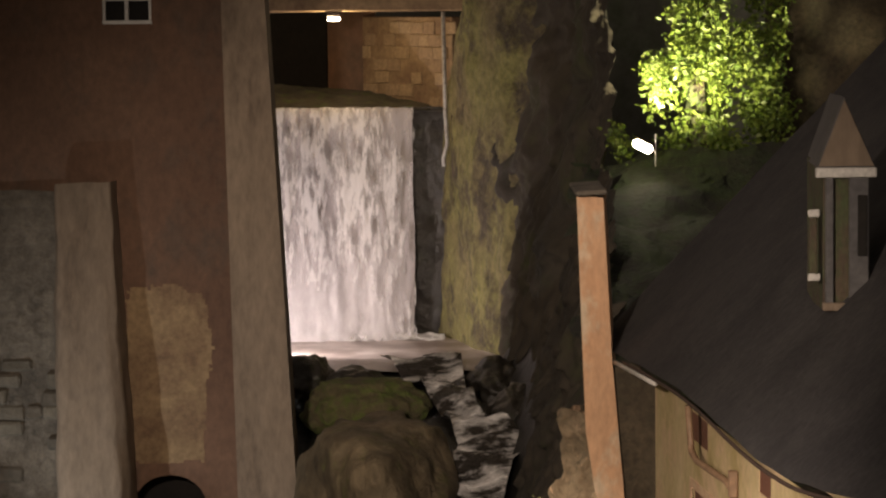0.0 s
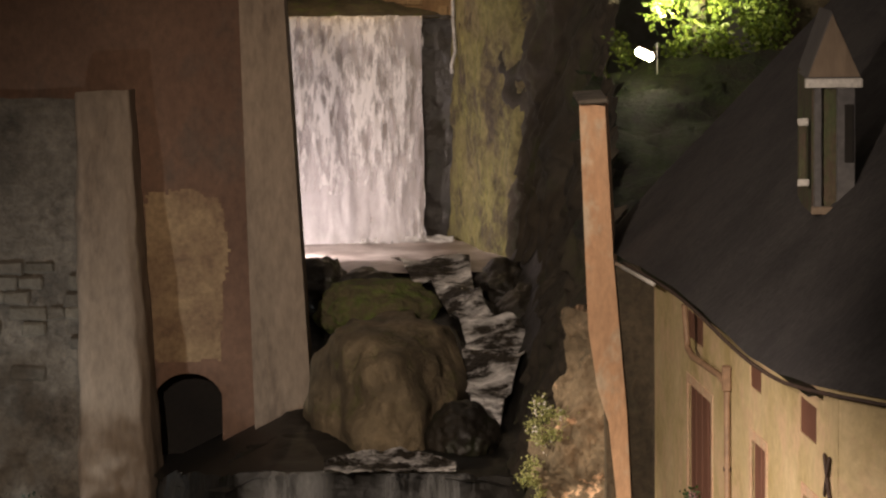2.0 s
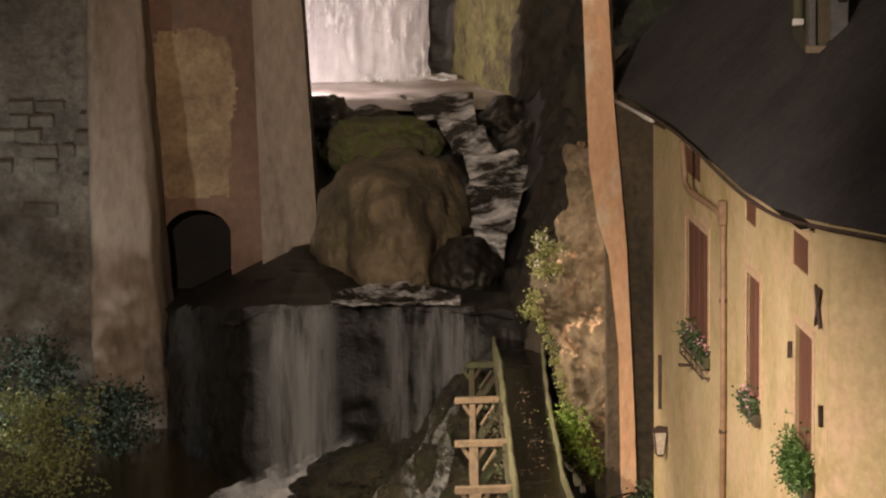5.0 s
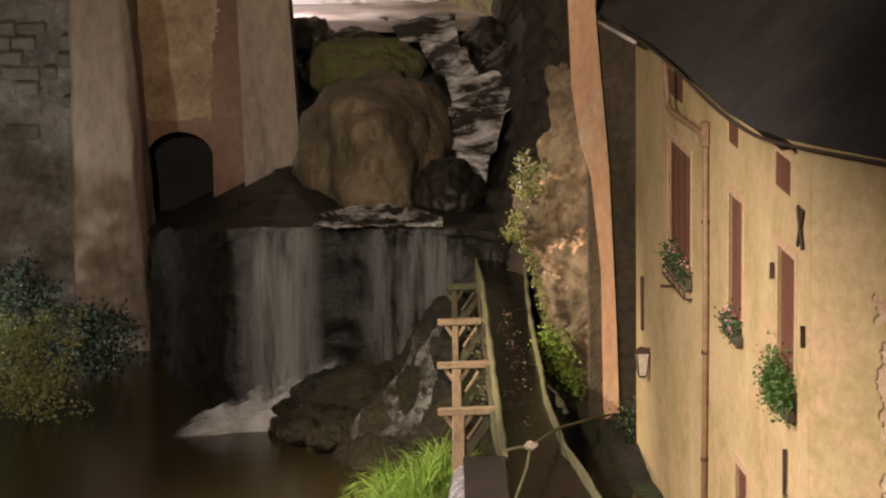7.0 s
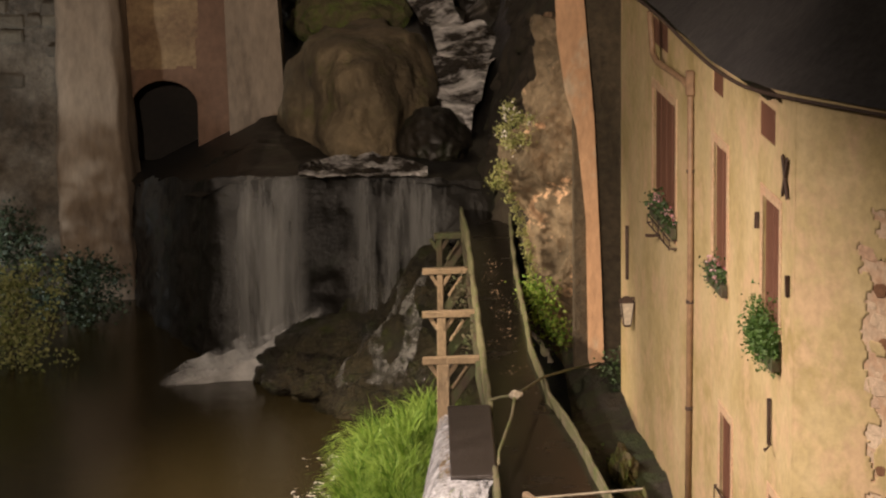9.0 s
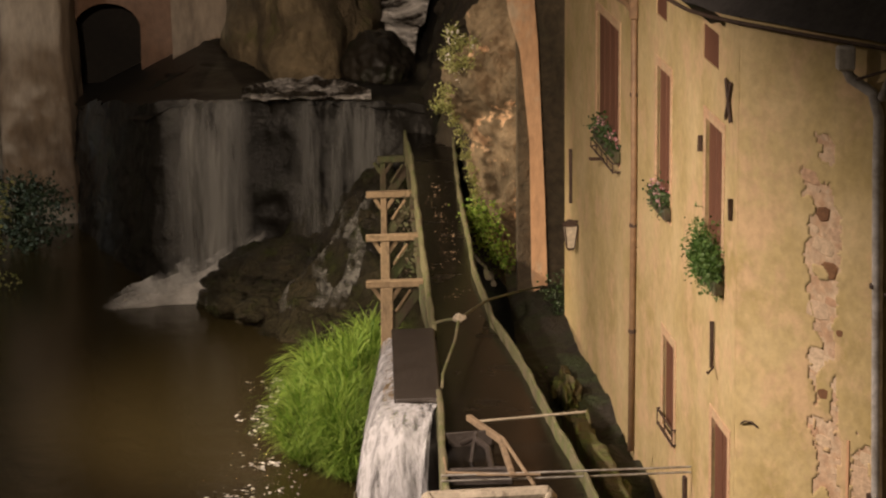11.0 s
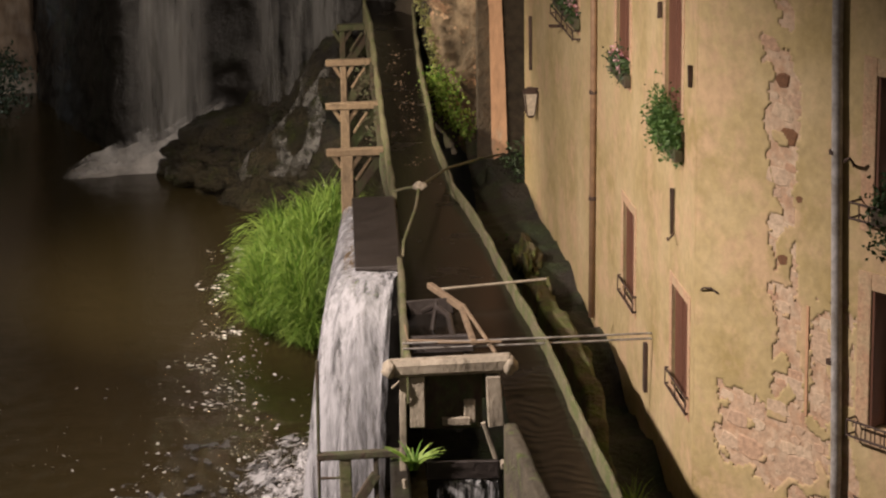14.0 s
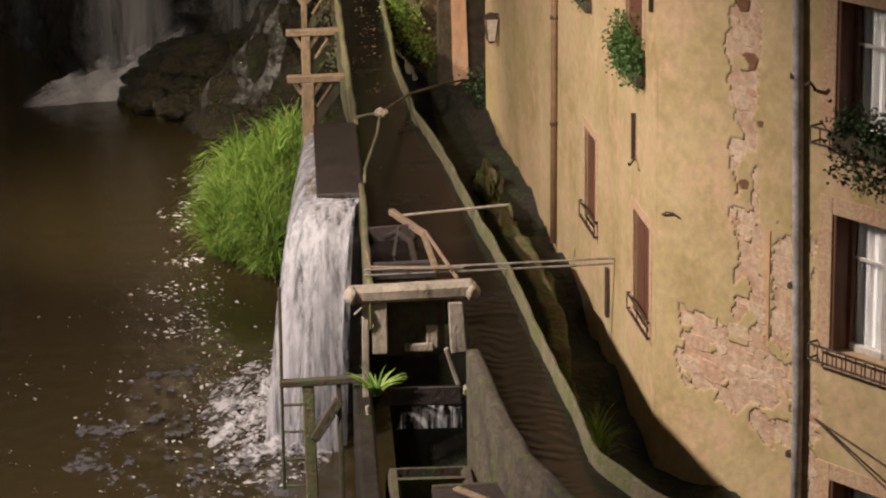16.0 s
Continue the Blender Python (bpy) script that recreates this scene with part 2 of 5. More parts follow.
M_MORTAR = surface("pink_worn_mortar", (0.50, 0.355, 0.235), (0.62, 0.49, 0.34), (0.48, 0.31, 0.19), 2.6, 11, 0.95, 0.5, dist=0.04, spread=0.25)
M_GAP = surface("dark_mottled_masonry", (0.045, 0.034, 0.02), (0.10, 0.075, 0.045), (0.06, 0.05, 0.03), 0.9, 8, 0.9, 0.8, mask=(0.5, 0.66), dist=0.08, spread=0.4)
M_BLOCK = varied("weathered_block", [(0.075, 0.062, 0.046), (0.13, 0.108, 0.08), (0.095, 0.08, 0.058), (0.16, 0.135, 0.10)], 0.9, 5, 0.9, 0.0, 0.08)
M_PITWALL = surface("mossy_pit_masonry", (0.045, 0.038, 0.024), (0.105, 0.088, 0.058), (0.085, 0.105, 0.028), 1.6, 9, 0.85, 0.9, mask=(0.52, 0.62), dist=0.08, spread=0.35)
M_MIST = falling("spray_at_the_fall", (0.80, 0.76, 0.76), 0.9, 0.86, (1, 1, 0.5), 0.5, 0.45, 0.15, 0.8)
M_ORSTONE = varied("lit_ochre_ashlar", [(0.27, 0.185, 0.10), (0.30, 0.21, 0.115), (0.24, 0.16, 0.09)], 0.9, 10, 0.6)
M_GREEN = varied("fresh_grass", [(0.07, 0.155, 0.014), (0.17, 0.30, 0.035), (0.32, 0.45, 0.095), (0.12, 0.235, 0.024)], 0.6, 8, 0, 0.3)
M_LEAF = varied("ivy_leaf", [(0.10, 0.15, 0.02), (0.17, 0.22, 0.03), (0.07, 0.12, 0.02)], 0.5, 8, 0, 0.3)
M_PALELEAF = varied("pale_weed", [(0.25, 0.27, 0.09), (0.36, 0.36, 0.15), (0.16, 0.2, 0.05)], 0.6, 8, 0, 0.3)
M_DARKLEAF = varied("dark_leaf", [(0.025, 0.05, 0.016), (0.045, 0.085, 0.025), (0.065, 0.11, 0.03)], 0.55, 8, 0, 0.2)
M_SHADELEAF = varied("shade_toned_leaf", [(0.010, 0.018, 0.007), (0.018, 0.03, 0.011), (0.026, 0.042, 0.015)], 0.6, 8, 0, 0.15)
M_PETAL = varied("pink_petal", [(0.6, 0.25, 0.3), (0.7, 0.5, 0.5), (0.5, 0.12, 0.16)], 0.6, 8, 0)
M_ZINC = surface("dull_zinc", (0.40, 0.385, 0.365), (0.50, 0.48, 0.455), (0.26, 0.24, 0.21), 2, 12, 0.5, 0.2)
M_RUSTPIPE = surface("brown_painted_pipe", (0.20, 0.12, 0.07), (0.28, 0.18, 0.10), None, 2, 12, 0.6, 0.2)
M_IRON = surface("rusty_iron", (0.045, 0.028, 0.02), (0.085, 0.05, 0.034), None, 6, 30, 0.7, 0.4)
M_DARK = surface("opening_shade", (0.010, 0.008, 0.007), (0.016, 0.013, 0.010), None, 1, 8, 0.95, 0)
M_CURTAIN = surface("white_curtain", (0.66, 0.65, 0.63), (0.78, 0.77, 0.75), None, 3, 14, 0.9, 0.6, (4, 4, 0.2))
M_WHITEPAINT = surface("white_paint", (0.5, 0.47, 0.43), (0.6, 0.57, 0.52), None, 2, 18, 0.6, 0.1)
M_GLASS = clear("window_glass", (0.9, 0.93, 0.92))
M_LAMPGLASS = surface("frosted_lamp_glass", (0.55, 0.47, 0.36), (0.62, 0.54, 0.42), None, 4, 20, 0.35, 0)
M_GLOW = glowing("lamp_glow", (1.0, 0.9, 0.62), 40)
M_GLOW2 = glowing("small_lamp_glow", (1.0, 0.82, 0.55), 14)
M_FALL = falling("white_falling_water", (0.84, 0.81, 0.79), 6.5, 0.86, (1, 1, 0.24), 0.45, 0.10)
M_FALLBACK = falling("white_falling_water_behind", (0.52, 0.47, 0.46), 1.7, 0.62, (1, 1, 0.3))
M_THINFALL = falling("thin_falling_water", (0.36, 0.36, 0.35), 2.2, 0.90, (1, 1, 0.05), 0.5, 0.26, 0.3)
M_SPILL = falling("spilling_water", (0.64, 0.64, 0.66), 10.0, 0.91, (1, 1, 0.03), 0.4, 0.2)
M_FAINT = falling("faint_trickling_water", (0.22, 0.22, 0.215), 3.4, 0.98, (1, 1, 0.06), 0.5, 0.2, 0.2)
M_POOL = flowing("brown_pool_water", (0.036, 0.0275, 0.0115), (0.3, 0.28, 0.24), 1.1, 0.95, (1, 1, 1), 0.06, 0.3, 0.02, 13.0)
M_BASIN = flowing("churned_basin_water", (0.30, 0.24, 0.21), (0.62, 0.55, 0.52), 0.8, 0.52, (1, 1, 1), 0.35, 0.3, 0.05)
M_RACE = flowing("brown_race_water", (0.006, 0.0045, 0.003), (0.02, 0.016, 0.011), 0.9, 0.68, (1, 1.5, 1), 0.2, 0.06, 0.02, 4.0)
M_DRIP = falling("dripping_water", (0.6, 0.6, 0.6), 16.0, 0.92, (1, 1, 0.02), 0.4, 0.12)
M_GLINTS = falling("trickle_glints", (0.24, 0.235, 0.22), 7.0, 1.0, (1, 0.4, 1), 0.3, 0.3, 0.35)
M_SPLASH = falling("splashing_water", (0.85, 0.84, 0.84), 6.0, 0.98, (1, 1, 1), 0.45, 0.16)
M_HEAPTHIN = falling("thin_heaped_foam", (0.75, 0.74, 0.73), 2.4, 0.92, (1, 1, 1), 0.5, 0.35, 0.2)
M_SPRAY = falling("fall_spray", (0.65, 0.65, 0.65), 2.0, 1.06, (1, 1, 1), 0.5, 0.35, 0.25)
M_HEAP = falling("heaped_foam", (0.8, 0.78, 0.76), 2.4, 0.66, (1, 1, 1), 0.5, 0.3, 0.25)
M_DRIFT = falling("drifting_foam", (0.17, 0.165, 0.16), 4.5, 1.1, (1, 0.7, 1), 0.3, 0.2)
M_FOAM = flowing("white_foam", (0.22, 0.2, 0.18), (0.82, 0.8, 0.78), 3.0, 0.45, (1, 1, 1), 0.5, 1.0, 0.12)


# ---- helpers for building ----
def ob_of(name, bm, material, smooth=False):
    me = bpy.data.meshes.new(name)
    bm.normal_update()
    bm.to_mesh(me)
    bm.free()
    me.materials.append(material)
    if smooth:
        me.polygons.foreach_set("use_smooth", [True] * len(me.polygons))
    return new(name, me)


def part(name, bm, material, parent, label="", smooth=False):
    ob = ob_of(name, bm, material, smooth)
    ob.parent = parent
    ob.matrix_parent_inverse = parent.matrix_basis.inverted()
    return tagged(ob, label)


def thing(name, label, category, at=(0, 0, 0), group="", kind=""):
    ob = new(name)
    ob.empty_display_size = 0.2
    ob.matrix_basis = Matrix.Translation(at)
    return tagged(ob, label, category, group, kind)


def fractal(p, scale, octaves=4):
    return noise.fractal(Vector(p) * scale, 0.9, 2.1, octaves)


def box_bm(m, sx, sy, sz, bevel=0.012, rag=0.0):
    bm = bmesh.new()
    bmesh.ops.create_cube(bm, size=1, matrix=Matrix.Diagonal((sx, sy, sz, 1)))
    if rag:
        for v in bm.verts:
            v.co += Vector([random.uniform(-rag, rag) for _ in range(3)])
    if bevel:
        bmesh.ops.bevel(bm, geom=bm.edges[:], offset=bevel, segments=1, affect="EDGES")
    bmesh.ops.transform(bm, matrix=m, verts=bm.verts)
    return bm


def beam_bm(p, q, w, h, bevel=0.012, rag=0.006):
    p, q = Vector(p), Vector(q)
    d = q - p
    turn = d.to_track_quat("X", "Z").to_matrix().to_4x4()
    return box_bm(Matrix.Translation((p + q) / 2) @ turn, d.length, w, h, bevel, rag)


def tube_bm(points, r, n=8, bm=None, taper=None):
    bm = bm or bmesh.new()
    pts = [Vector(p) for p in points]
    rings = []
    for i, p in enumerate(pts):
        d = (pts[min(i + 1, len(pts) - 1)] - pts[max(i - 1, 0)]).normalized()
        side = d.orthogonal().normalized() if abs(d.z) > 0.95 else d.cross(Vector((0, 0, 1))).normalized()
        up = side.cross(d)
        rr = r * (taper[i] if taper else 1)
        rings.append([bm.verts.new(p + (side * math.cos(k * math.tau / n) + up * math.sin(k * math.tau / n)) * rr) for k in range(n)])
    for a, b in zip(rings, rings[1:]):
        for k in range(n):
            bm.faces.new((a[k], a[(k + 1) % n], b[(k + 1) % n], b[k]))
    bm.faces.new(rings[0][::-1])
    bm.faces.new(rings[-1])
    return bm


def grid_bm(fn, nu, nv, bm=None):
    """A sheet of points fn(u, v), u and v from 0 to 1."""
    bm = bm or bmesh.new()
    vs = [[bm.verts.new(fn(i / nu, j / nv)) for j in range(nv + 1)] for i in range(nu + 1)]
    for i in range(nu):
        for j in range(nv):
            bm.faces.new((vs[i][j], vs[i + 1][j], vs[i + 1][j + 1], vs[i][j + 1]))
    return bm


def along(points, u):
    """The point at the fraction u of a polyline."""
    pts = [Vector(p) for p in points]
    lens = [(b - a).length for a, b in zip(pts, pts[1:])]
    s = u * sum(lens)
    for a, b, l in zip(pts, pts[1:], lens):
        if s <= l or b is pts[-1]:
            return a.lerp(b, min(1.0, s / l))
        s -= l


def curtain_bm(foot, top, nu, nv, amp, scale):
    """A rough rock face between a foot line and a top line."""
    def fn(u, v):
        a, b = along(foot, u), along(top, u)
        p = a.lerp(b, v)
        n = Vector((noise.noise(p * scale), noise.noise(p * scale + Vector((31, 7, 3))), noise.noise(p * scale + Vector((5, 61, 13)))))
        return p + n * amp + Vector((1, 1, 0.6)) * amp * 0.5 * fractal(p, scale * 3)
    return grid_bm(fn, nu, nv)


def rock_bm(at, size, seed, rough=0.25, level=4, flat=None):
    bm = bmesh.new()
    bmesh.ops.create_icosphere(bm, subdivisions=level, radius=1)
    off = Vector((seed * 7.3, seed * 3.1, seed * 1.7))
    for v in bm.verts:
        d = v.co.normalized()
        k = 1 + rough * fractal(d + off, 0.9, 5) + 0.35 * rough * noise.noise(d * 5 + off)
        sq = max(abs(d.x), abs(d.y), abs(d.z))
        d = d * k * (1 + 0.35 * (1 / sq - 1) * -0.4 + 0.12)
        if flat is not None and d.z > flat:
            d.z = flat + (d.z - flat) * 0.3
        v.co = Vector((d.x * size[0], d.y * size[1], d.z * size[2])) + Vector(at)
    return bm


def leaf(bm, at, size, spin=None):
    """One pointed leaf, folded along its rib."""
    m = Matrix.Translation(at) @ Euler(spin or [random.uniform(0, math.tau) for _ in range(3)]).to_matrix().to_4x4()
    s = size
    v = [bm.verts.new(m @ Vector(c)) for c in ((0, 0, 0), (0.35 * s, 0.5 * s, 0.12 * s), (0, 1.15 * s, 0), (-0.35 * s, 0.5 * s, 0.12 * s))]
    bm.faces.new((v[0], v[1], v[2]))
    bm.faces.new((v[0], v[2], v[3]))


def leaves_bm(spots, size, bm=None):
    bm = bm or bmesh.new()
    for p in spots:
        leaf(bm, p, size * random.uniform(0.6, 1.4))
    return bm


def blade(bm, root, tip_dir, length, width, droop=0.5, seg=3):
    side = Vector((random.uniform(-1, 1), random.uniform(-1, 1), 0)).normalized() * width
    prev = None
    p = Vector(root)
    d = Vector(tip_dir).normalized()
    for i in range(seg + 1):
        w = side * (1 - i / (seg + 0.3))
        cur = (bm.verts.new(p - w), bm.verts.new(p + w))
        if prev:
            bm.faces.new((prev[0], prev[1], cur[1], cur[0]))
        prev = cur
        p = p + d * (length / seg)
        d = (d + Vector((0, 0, -droop / seg))).normalized()


def wall_bm(at, lo, hi, holes, thick, z0, z1):
    """A wall with rectangular openings through it. at(u, z, out) places its points."""
    us = sorted({lo, hi, *[h[0] for h in holes], *[h[1] for h in holes]})
    zs = sorted({z0, z1, *[h[2] for h in holes], *[h[3] for h in holes]})
    bm = bmesh.new()
    cache = {}

    def vert(u, z, o):
        k = (round(u, 4), round(z, 4), o)
        if k not in cache:
            cache[k] = bm.verts.new(at(u, z, -thick if o else 0.0))
        return cache[k]

    def solid(i, j):
        if not (0 <= i < len(us) - 1 and 0 <= j < len(zs) - 1):
            return False
        u, z = (us[i] + us[i + 1]) / 2, (zs[j] + zs[j + 1]) / 2
        return not any(h[0] < u < h[1] and h[2] < z < h[3] for h in holes)
    for i in range(len(us) - 1):
        for j in range(len(zs) - 1):
            if not solid(i, j):
                continue
            a, b, c, d = us[i], us[i + 1], zs[j], zs[j + 1]
            bm.faces.new([vert(*k, 0) for k in ((a, c), (b, c), (b, d), (a, d))])
            bm.faces.new([vert(*k, 1) for k in ((a, d), (b, d), (b, c), (a, c))])
            for di, dj, e in ((-1, 0, ((a, c), (a, d))), (1, 0, ((b, d), (b, c))), (0, -1, ((b, c), (a, c))), (0, 1, ((a, d), (b, d)))):
                if not solid(i + di, j + dj):
                    bm.faces.new((vert(*e[0], 0), vert(*e[0], 1), vert(*e[1], 1), vert(*e[1], 0)))
    bmesh.ops.recalc_face_normals(bm, faces=bm.faces[:])
    return bm


# ---- ground, pool and rock ----
def ground_point(u, v):
    x, y = (u - 0.5) * 60, 10 + v * 110
    return Vector((x, y, -0.9 + 0.1 * noise.noise(Vector((x, y, 0)) * 0.4)))


bm = grid_bm(ground_point, 30, 40)
far = [bm.verts.new(c) for c in ((-1500, -1500, -1.2), (1500, -1500, -1.2), (1500, 1500, -1.2), (-1500, 1500, -1.2))]
bm.faces.new(far)
tagged(ob_of("ground", bm, M_EARTH, True), "dark wet earth of the ravine floor", "ground", kind="structure")

def pool_point(u, v):
    """Still towards the far bank, choppy round the spilling water."""
    x, y = -16 + 17.2 * u, 24 + 43.5 * v
    d = math.hypot((x + 0.2) * 0.8, y - 40.2)
    chop = 0.003 + 0.04 * math.exp(-d / 3.2)
    return Vector((x, y, chop * (noise.noise(Vector((x * 3.4, y * 2.6, 0))) + 0.8 * noise.noise(Vector((x * 8.1, y * 6.4, 4))))))


bm = grid_bm(pool_point, 170, 330)
tagged(ob_of("pool_water", bm, M_POOL, True), "murky brown pool below the lower waterfall", "water", kind="structure")

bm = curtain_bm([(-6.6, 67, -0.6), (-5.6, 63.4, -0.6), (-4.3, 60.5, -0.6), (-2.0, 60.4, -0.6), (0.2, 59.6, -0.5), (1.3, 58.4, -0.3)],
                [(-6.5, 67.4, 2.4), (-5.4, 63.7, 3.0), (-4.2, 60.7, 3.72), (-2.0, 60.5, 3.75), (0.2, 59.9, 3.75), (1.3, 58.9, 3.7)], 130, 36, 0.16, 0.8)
tagged(ob_of("lower_cliff", bm, M_CLIFF, True), "wet rock step behind the lower waterfall, shade in its black", "rock face", kind="structure")


def terrace_point(u, v):
    x = -6.4 + 9.4 * u
    y0 = 60.6 if x < -2 else 60.6 - 0.45 * (x + 2)
    if x < -4.4:
        y0 += (-4.4 - x) * 3.1
    y = y0 + (81 - y0) * v
    near = min(1.0, max(0.0, (-0.1 - x) / 0.6))
    z = 3.66 + max(0.0, (y - 63.5 - 3.4 * near) / (10.5 - 3.4 * near)) * 2.15
    z = min(z, 5.75) + 0.14 * fractal((x, y, 0), 0.7)
    if x > 1.2:
        z += (x - 1.2) * 1.5
    if y < 63:
        z = min(z, 3.82)
    if x < -3.6:
        z = min(z, 3.7 - 0.5 * min(2.4, -3.6 - x))
    return Vector((x, y, z))


tagged(ob_of("terrace_rock", grid_bm(terrace_point, 90, 90), M_CLIFF, True), "wet bedrock under the cascades, coloured dark for shade", "rock", kind="structure")


def apron_point(u, v):
    x = -3.6 + 4.6 * u
    y = 55.6 + 4.6 * v
    ridge = max(0.0, (x + 3.4) / 3.6)
    z = -0.5 + 3.5 * min(1.0, ridge) ** 1.1 * v ** 0.75 * 0.78 + 0.34 * fractal((x, y, 2), 1.1, 5) + 0.5 * max(0, min(1, (x + 2.9) / 2.4))
    z += 0.22 * abs(noise.noise(Vector((x * 2.3, y * 2.3, 1)))) + 0.08 * abs(noise.noise(Vector((x * 6, y * 6, 1))))
    return Vector((x, y, z))


tagged(ob_of("apron_rock", grid_bm(apron_point, 120, 110), M_APRON, True), "wet sloping rock apron at the pool's edge", "rock", kind="structure")

bm = curtain_bm([(1.5, 75.9, 5.6), (1.45, 74.6, 5.5), (1.35, 73, 5.2), (1.75, 70, 4.6), (1.95, 67.8, 4.2), (1.25, 64.5, 3.7), (1.15, 60, 3.2), (1.45, 56.5, 2.4), (2.2, 53.4, 1.5)],
                [(1.3, 76.7, 18), (2.4, 76.2, 19), (3.6, 75, 19), (3.9, 71.5, 16), (3.4, 68, 11.4), (3.3, 65, 11.0), (3.1, 61, 10.0), (2.75, 57, 8.6), (2.45, 54, 7.6)], 190, 110, 0.42, 0.6)
tagged(ob_of("ravine_side_rock", bm, M_FLANK, True), "dark overgrown rock flank of the ravine", "rock face", kind="structure")
bm = curtain_bm([(2.6, 54, 6.5), (12, 54, 6.5)], [(2.6, 67, 11.0), (12, 69, 11.4)], 70, 50, 0.5, 0.8)
tagged(ob_of("hillside", bm, M_EARTH, True), "dark mossy slope above the ravine", "slope", kind="structure")
bm = curtain_bm([(-0.1, 80.3, 5.6), (0.25, 79.3, 5.6), (0.75, 77.3, 5.6), (1.5, 75.6, 5.6), (2.3, 74.9, 5.6)],
                [(0.05, 80.3, 12.0), (0.22, 79.3, 12.6), (0.55, 77.3, 14.5), (1.2, 76.3, 17), (2.3, 75.6, 18)], 80, 70, 0.10, 1.1)
tagged(ob_of("mossy_ravine_wall", bm, M_MOSSWALL, True), "yellow-green moss-stained masonry wall beside the fall", "wall", kind="structure")
bm = curtain_bm([(-6, 80.6, 5.2), (0.4, 80.5, 5.2)], [(-6, 80.6, 11.5), (0.4, 80.5, 11.52)], 70, 60, 0.12, 1.0)
tagged(ob_of("upper_cliff", bm, M_ROCK, True), "black rock face behind the upper waterfall", "rock face", kind="structure")
bm = grid_bm(lambda u, v: Vector((-8 + 9 * u, 80.4 + 9 * v, 11.46 + 0.02 * v + 0.05 * noise.noise(Vector((u * 9, v * 9, 4))))), 30, 20)
tagged(ob_of("upper_stream_water", bm, M_BASIN, True), "shallow stream running to the fall's edge", "water", kind="structure")
bm = grid_bm(lambda u, v: Vector((-6 + 8.2 * u, 73.4 + 7.2 * v, 5.92 + 0.05 * v + 0.03 * noise.noise(Vector((u * 12, v * 12, 4))))), 50, 40)
tagged(ob_of("basin_water", bm, M_BASIN, True), "pale churned basin under the upper waterfall", "water", kind="structure")

# boulders
for at, size, seed, mat, label, flat in (
        ((-1.42, 66.6, 3.7), (1.42, 3.8, 2.5), 1.0, M_BOULDER, "huge rounded brown sandstone boulder in the stream", 0.75),
        ((-1.75, 70.9, 5.5), (1.15, 0.9, 0.72), 2.3, M_MOSSROCK, "mossy flat boulder behind the big one", 0.7),
        ((-2.1, 72.0, 5.6), (0.75, 0.7, 0.55), 3.7, M_ROCK, "dark round boulder at the basin's edge", None),
        ((-3.1, 72.2, 5.7), (0.7, 0.8, 0.65), 4.1, M_ROCK, "dark boulder below the concrete pillar", None),
        ((0.15, 63.2, 3.8), (0.62, 0.9, 0.62), 5.9, M_ROCK, "small dark wet boulder by the stream", None),
        ((1.2, 73.2, 5.6), (0.7, 1.2, 0.6), 6.4, M_ROCK, "dark rock beside the basin's outlet", None),
        ((1.6, 70.9, 5.1), (0.7, 1.1, 0.75), 7.7, M_ROCK, "dark rock overhanging the cascade", None),
        ((-2.5, 64.6, 3.1), (2.0, 1.2, 0.55), 9.4, M_CLIFF, "low rock shelf below the big boulder, coloured dark for shade", None)):
    tagged(ob_of("boulder", rock_bm(at, size, seed, 0.22, 5, flat), mat, True), label, "boulder")


def outcrop_point(u, v):
    z = 1.6 + 6.2 * v
    xl = 1.95 - 0.72 * math.exp(-((z - 5.3) / 0.75) ** 2) - 0.2 * math.exp(-((z - 6.4) / 0.6) ** 2) - 0.22 * math.exp(-((z - 3.6) / 0.9) ** 2) + 0.35 * max(0.0, 2.7 - z)
    if u < 0.25:
        p = Vector((xl + 0.9 * (1 - u / 0.25), 55.2 - 2.3 * u / 0.25, z))
    else:
        s = (u - 0.25) / 0.75
        p = Vector((xl + (2.95 - xl) * s, 52.9 - 0.9 * math.sin(s * 1.6), z))
    k = 0.30 * fractal(p, 1.3, 6) + 0.12 * noise.noise(p * 2.7)
    return p + Vector((-0.9 * k, -k, 0.5 * k))


tagged(ob_of("rock_outcrop", grid_bm(outcrop_point, 70, 110), M_OUTCROP, True), "tall flaking brown rock outcrop beside the orange wall", "rock", kind="structure")
for i, (x, y, s) in enumerate(((-3.0, 58.9, 0.35), (-2.7, 58.0, 0.4), (-2.2, 57.2, 0.35), (-1.6, 56.5, 0.4), (-1.0, 56.2, 0.35), (-0.5, 56.6, 0.45), (-2.1, 58.2, 0.5), (0.1, 57.2, 0.4), (-2.65, 58.75, 0.5), (-2.2, 58.95, 0.75), (-1.75, 59.1, 0.95))):
    tagged(ob_of("foot_rock", rock_bm((x, y, 0.12 + 0.1 * (i % 3) + (0.14 * (i - 7) if i > 7 else 0)), (s, s * 0.9, s * 0.6), 11.0 + i * 1.7, 0.35, 4), M_APRON, True), "wet jagged rock at the pool's edge", "rock", "rocks at the pool's edge")


# ---- water that falls and runs ----
def fall_point(x0, x1, y, top, bot, bulge, seed, wob=0.08):
    def fn(u, v):
        z = top + (bot - top) * v
        x = x0 + (x1 - x0) * u
        w = fractal((x * 2.2 + seed, z * 0.35, seed), 1.0, 4)
        return Vector((x + 0.05 * w, y - bulge * math.sqrt(v) - wob * (0.3 + v) * w, z + (0.03 * noise.noise(Vector((x * 3, 0, seed))) if v == 0 else 0)))
    return fn


